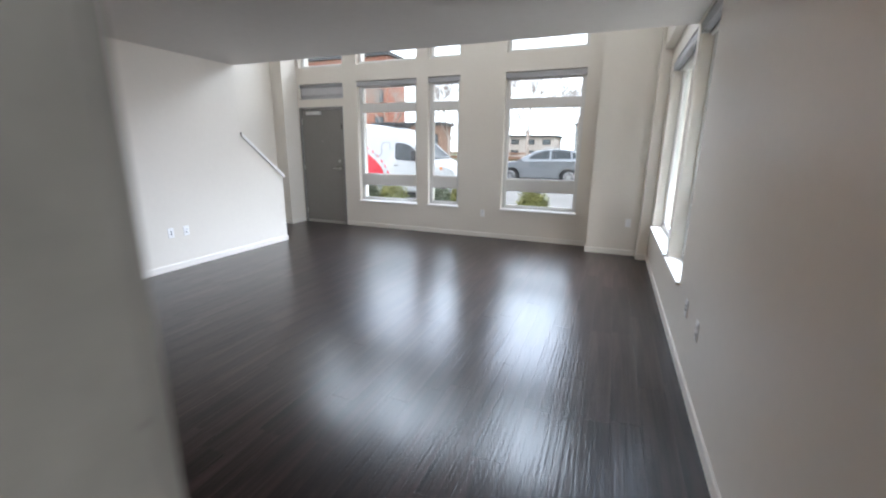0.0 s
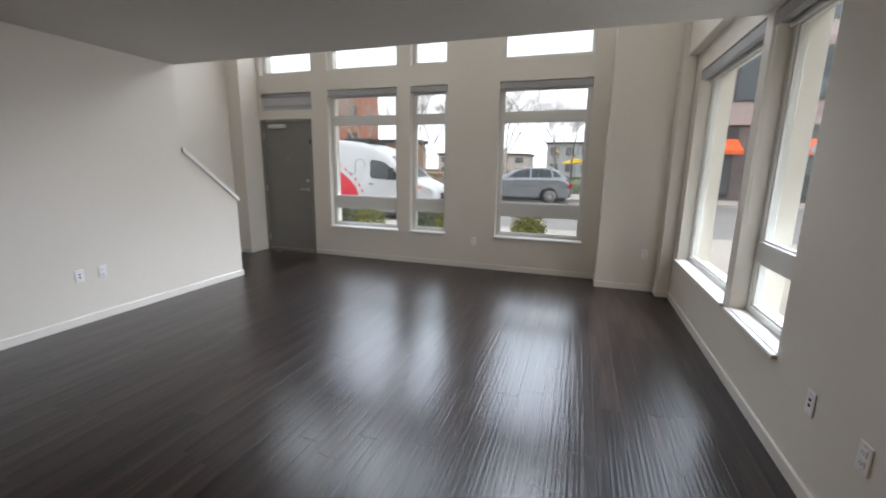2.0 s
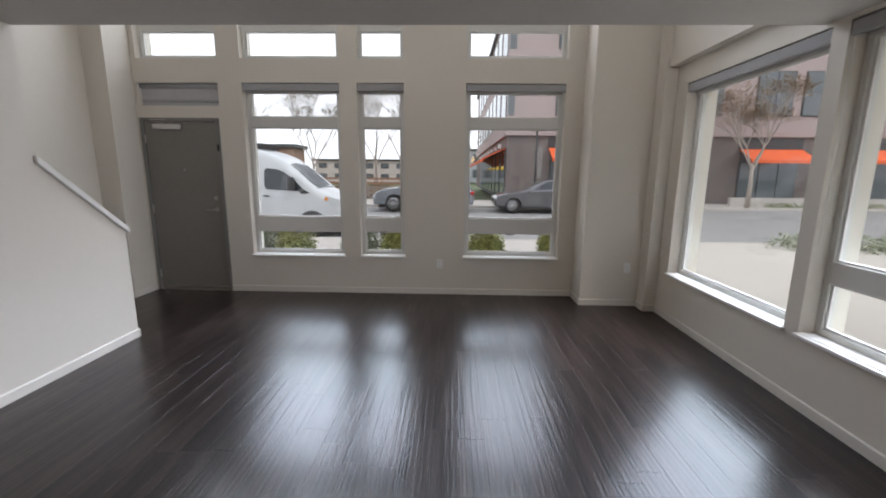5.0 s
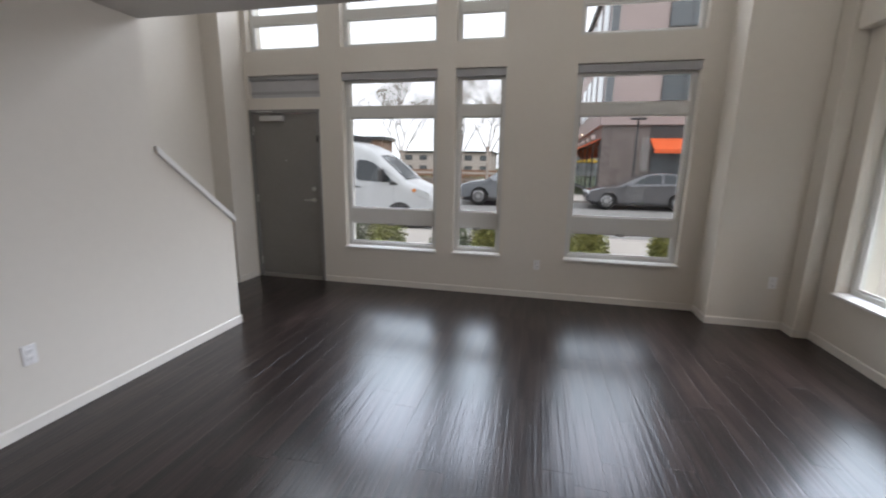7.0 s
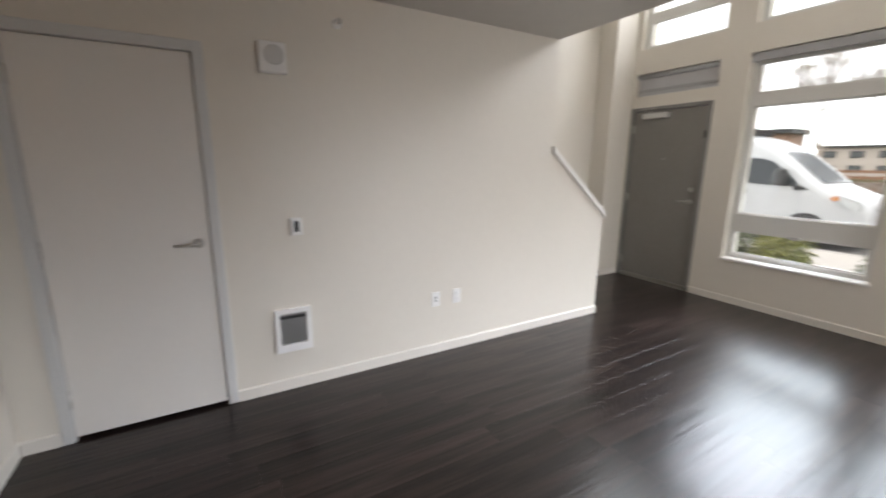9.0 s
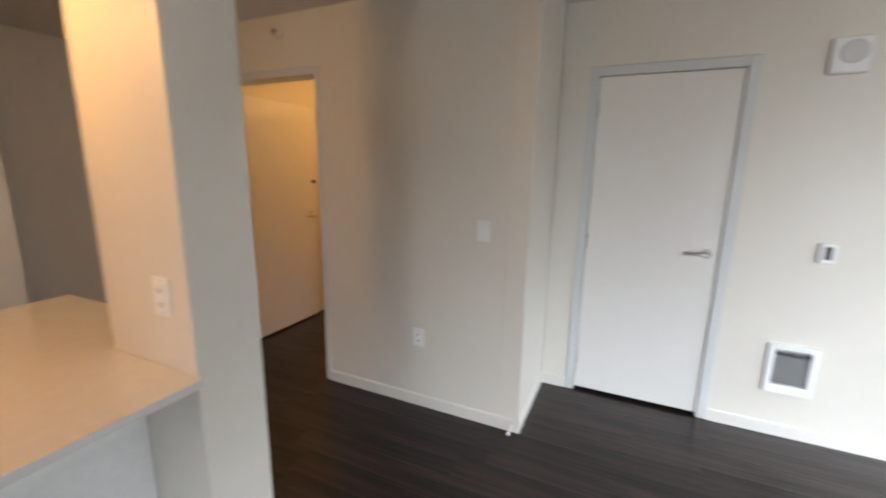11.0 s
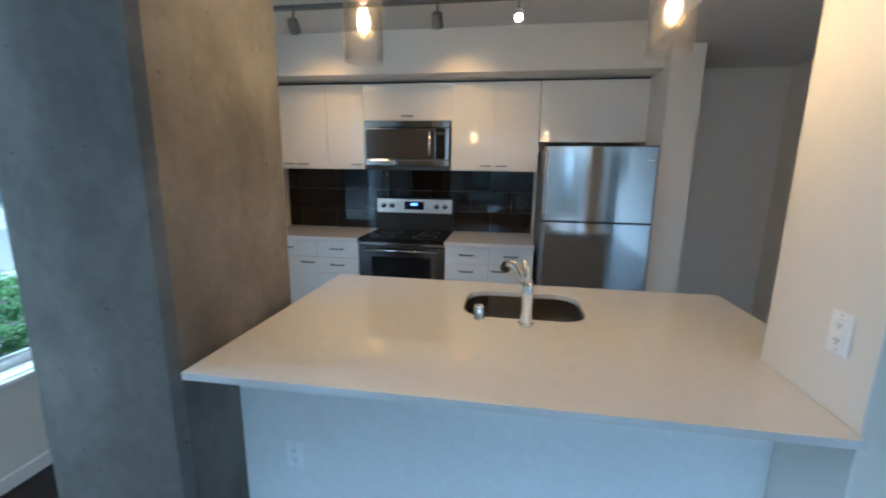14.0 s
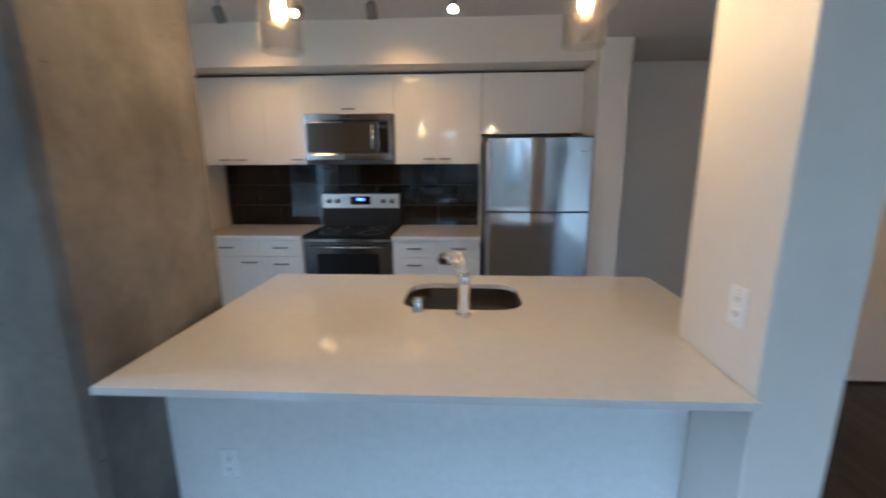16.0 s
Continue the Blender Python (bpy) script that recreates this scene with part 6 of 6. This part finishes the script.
for z in (0.95, 1.2):
    part("rail", block(-20, -0.07, z, 16.6, -0.045, z + 0.11), FENCEW, fe)


def far_block(x, y, w, d, h, wall, label, floors, cols, roof=FASCIA):
    bb = thing("far_building", label, "building", (x, y, -0.1))
    part("wall", block(0, 0, 0, w, d, h), wall, bb)
    part("roof", block(-0.3, -0.3, h, w + 0.3, d + 0.3, h + 0.35), roof, bb)
    for i in range(floors):
        for j in range(cols):
            x0 = w * (j + 0.25) / cols
            z0 = h * (i + 0.3) / floors
            q = part("window", block(x0, -0.06, z0, x0 + w * 0.5 / cols, 0.0, z0 + h * 0.48 / floors), TRIMBLACK, bb)
            part("pane", block(x0 + 0.1, -0.08, z0 + 0.1, x0 + w * 0.5 / cols - 0.1, -0.061, z0 + h * 0.48 / floors - 0.1), WINDARK, q)


far_block(-36.0, 36, 16.6, 4, 11.5, BRICK_RED, "red brick apartment block beyond the park", 4, 7)
far_block(-19.0, 36.6, 5.8, 3, 4.1, mat("brown_brick", (0.30, 0.19, 0.14), 0.85, var=0.06, scale=0.8), "low brown brick wing beside the apartment block", 1, 4)
far_block(-24, 75, 18, 10, 4.0, mat("tan_siding", (0.50, 0.44, 0.40), 0.8), "low tan building beyond the park", 2, 6)
far_block(-3, 82, 18, 10, 6.5, mat("grey_siding", (0.36, 0.37, 0.38), 0.8), "grey building at the end of the street", 2, 6)
far_block(-56, 30, 18, 12, 9.0, BRICK_RED, "red brick building along the street", 3, 7)

# white panelled building beside the court
wb_ = thing("office_building", "white panelled building with dark framed windows", "building", (17, 0, -0.04))
STONE = mat("white_panel", (0.31, 0.28, 0.235), 0.6, var=0.03, scale=0.4)
DKFR = mat("charcoal_frame", (0.055, 0.07, 0.075), 0.4, 0.3)
TEAL = mat("tinted_glass", (0.075, 0.115, 0.115), 0.05, var=0.1, scale=0.4, spec=0.2)
part("wall", block(0.08, -46, 0, 14, -9.2, 15), STONE, wb_)
part("plinth", block(-0.02, -46, 0, 0.078, -9.2, 0.30), PAVING, wb_)
for k in range(9):
    yc = -14.2 - (k - 1) * 3.55
    for f in range(4):
        z0, z1 = (0.52, 2.58) if f == 0 else (3.25 + (f - 1) * 3.1, 5.75 + (f - 1) * 3.1)
        y0, y1 = yc - 0.97, yc + 0.97
        w = part("window", block(0.03, y0, z0, 0.10, y1, z1), DKFR, wb_)
        part("pane", block(0.01, y0 + 0.07, z0 + 0.62, 0.032, yc + 0.22, z1 - 0.07), TEAL, w)
        part("pane", block(0.01, yc + 0.34, z0 + 0.62, 0.032, y1 - 0.07, z1 - 0.07), TEAL, w)
        part("pane", block(0.01, y0 + 0.07, z0 + 0.07, 0.032, yc + 0.22, z0 + 0.52), TEAL, w)
        part("pane", block(0.01, yc + 0.34, z0 + 0.07, 0.032, y1 - 0.07, z0 + 0.52), TEAL, w)
        part("mullion", block(-0.01, yc + 0.22, z0, 0.029, yc + 0.34, z1), DKFR, w)
        part("sill", block(-0.03, y0 - 0.03, z0 - 0.05, 0.03, y1 + 0.03, z0), DKFR, w)
# panels with open joints, none across the windows
for k in range(9):
    yc = -14.2 - (k - 1) * 3.55
    for z0, z1 in ((0.31, 1.55), (1.56, 2.9), (2.91, 4.45), (4.46, 6.0), (6.01, 7.6), (7.61, 9.2)):
        part("panel", block(0.055, yc - 2.56, z0, 0.079, yc - 1.0, z1, 0.006, 1), STONE, wb_)
    for z0, z1 in ((2.62, 3.19), (5.80, 6.29), (8.9, 9.3)):
        part("panel", block(0.055, yc - 0.985, z0, 0.079, yc + 0.975, z1, 0.006, 1), STONE, wb_)
structure("court_kerb", block(8.42, -40, -0.06, 8.56, -4.9, 0.02, 0.01, 1), PAVING, "low concrete kerb beside the hedge")
structure("side_street", block(10.2, -40, -0.0405, 15.0, 0.0, -0.036), mat("pale_asphalt", (0.235, 0.215, 0.19), 0.9, var=0.08), "pale paved drive across the court")


# ---- floor planks ----
fl = bpy.data.objects["floor"]
PW, PL = 0.155, 1.22
shapes = {}
rng = random.Random(4)
xs = np.arange(-1.2, RW, PW)
for i, x in enumerate(xs):
    off = rng.uniform(0, PL)
    y = -9.448 - off
    x1 = min(x + PW, RW - 0.001)
    while y < 0.0:
        a, b = max(y, -9.448), min(y + PL, -0.001)
        skip = (x1 <= 0.0 and b < -1.7) and not (b < -6.2)
        if b - a > 0.02 and x1 - x > 0.02 and not skip:
            key = (round(x1 - x, 3), round(b - a, 3))
            if key not in shapes:
                w, h = key
                bm = bmesh.new()
                g, c = 0.0001, 0.0007
                lo = [bm.verts.new(p) for p in ((-w / 2 + g, -h / 2 + g, -0.0003), (w / 2 - g, -h / 2 + g, -0.0003), (w / 2 - g, h / 2 - g, -0.0003), (-w / 2 + g, h / 2 - g, -0.0003))]
                hi = [bm.verts.new(p) for p in ((-w / 2 + g + c, -h / 2 + g + c, 0), (w / 2 - g - c, -h / 2 + g + c, 0), (w / 2 - g - c, h / 2 - g - c, 0), (-w / 2 + g + c, h / 2 - g - c, 0))]
                dn = [bm.verts.new((v.co.x, v.co.y, -0.011)) for v in lo]
                bm.faces.new(hi)
                for k in range(4):
                    q = (k + 1) % 4
                    bm.faces.new((lo[k], lo[q], hi[q], hi[k]))
                    bm.faces.new((dn[k], dn[q], lo[q], lo[k]))
                shapes[key] = mesh_of("plank", bm, PLANK)
            p = new("plank", shapes[key])
            p.parent = fl
            p.location = ((x + x1) / 2, (a + b) / 2, 0)
        y += PL
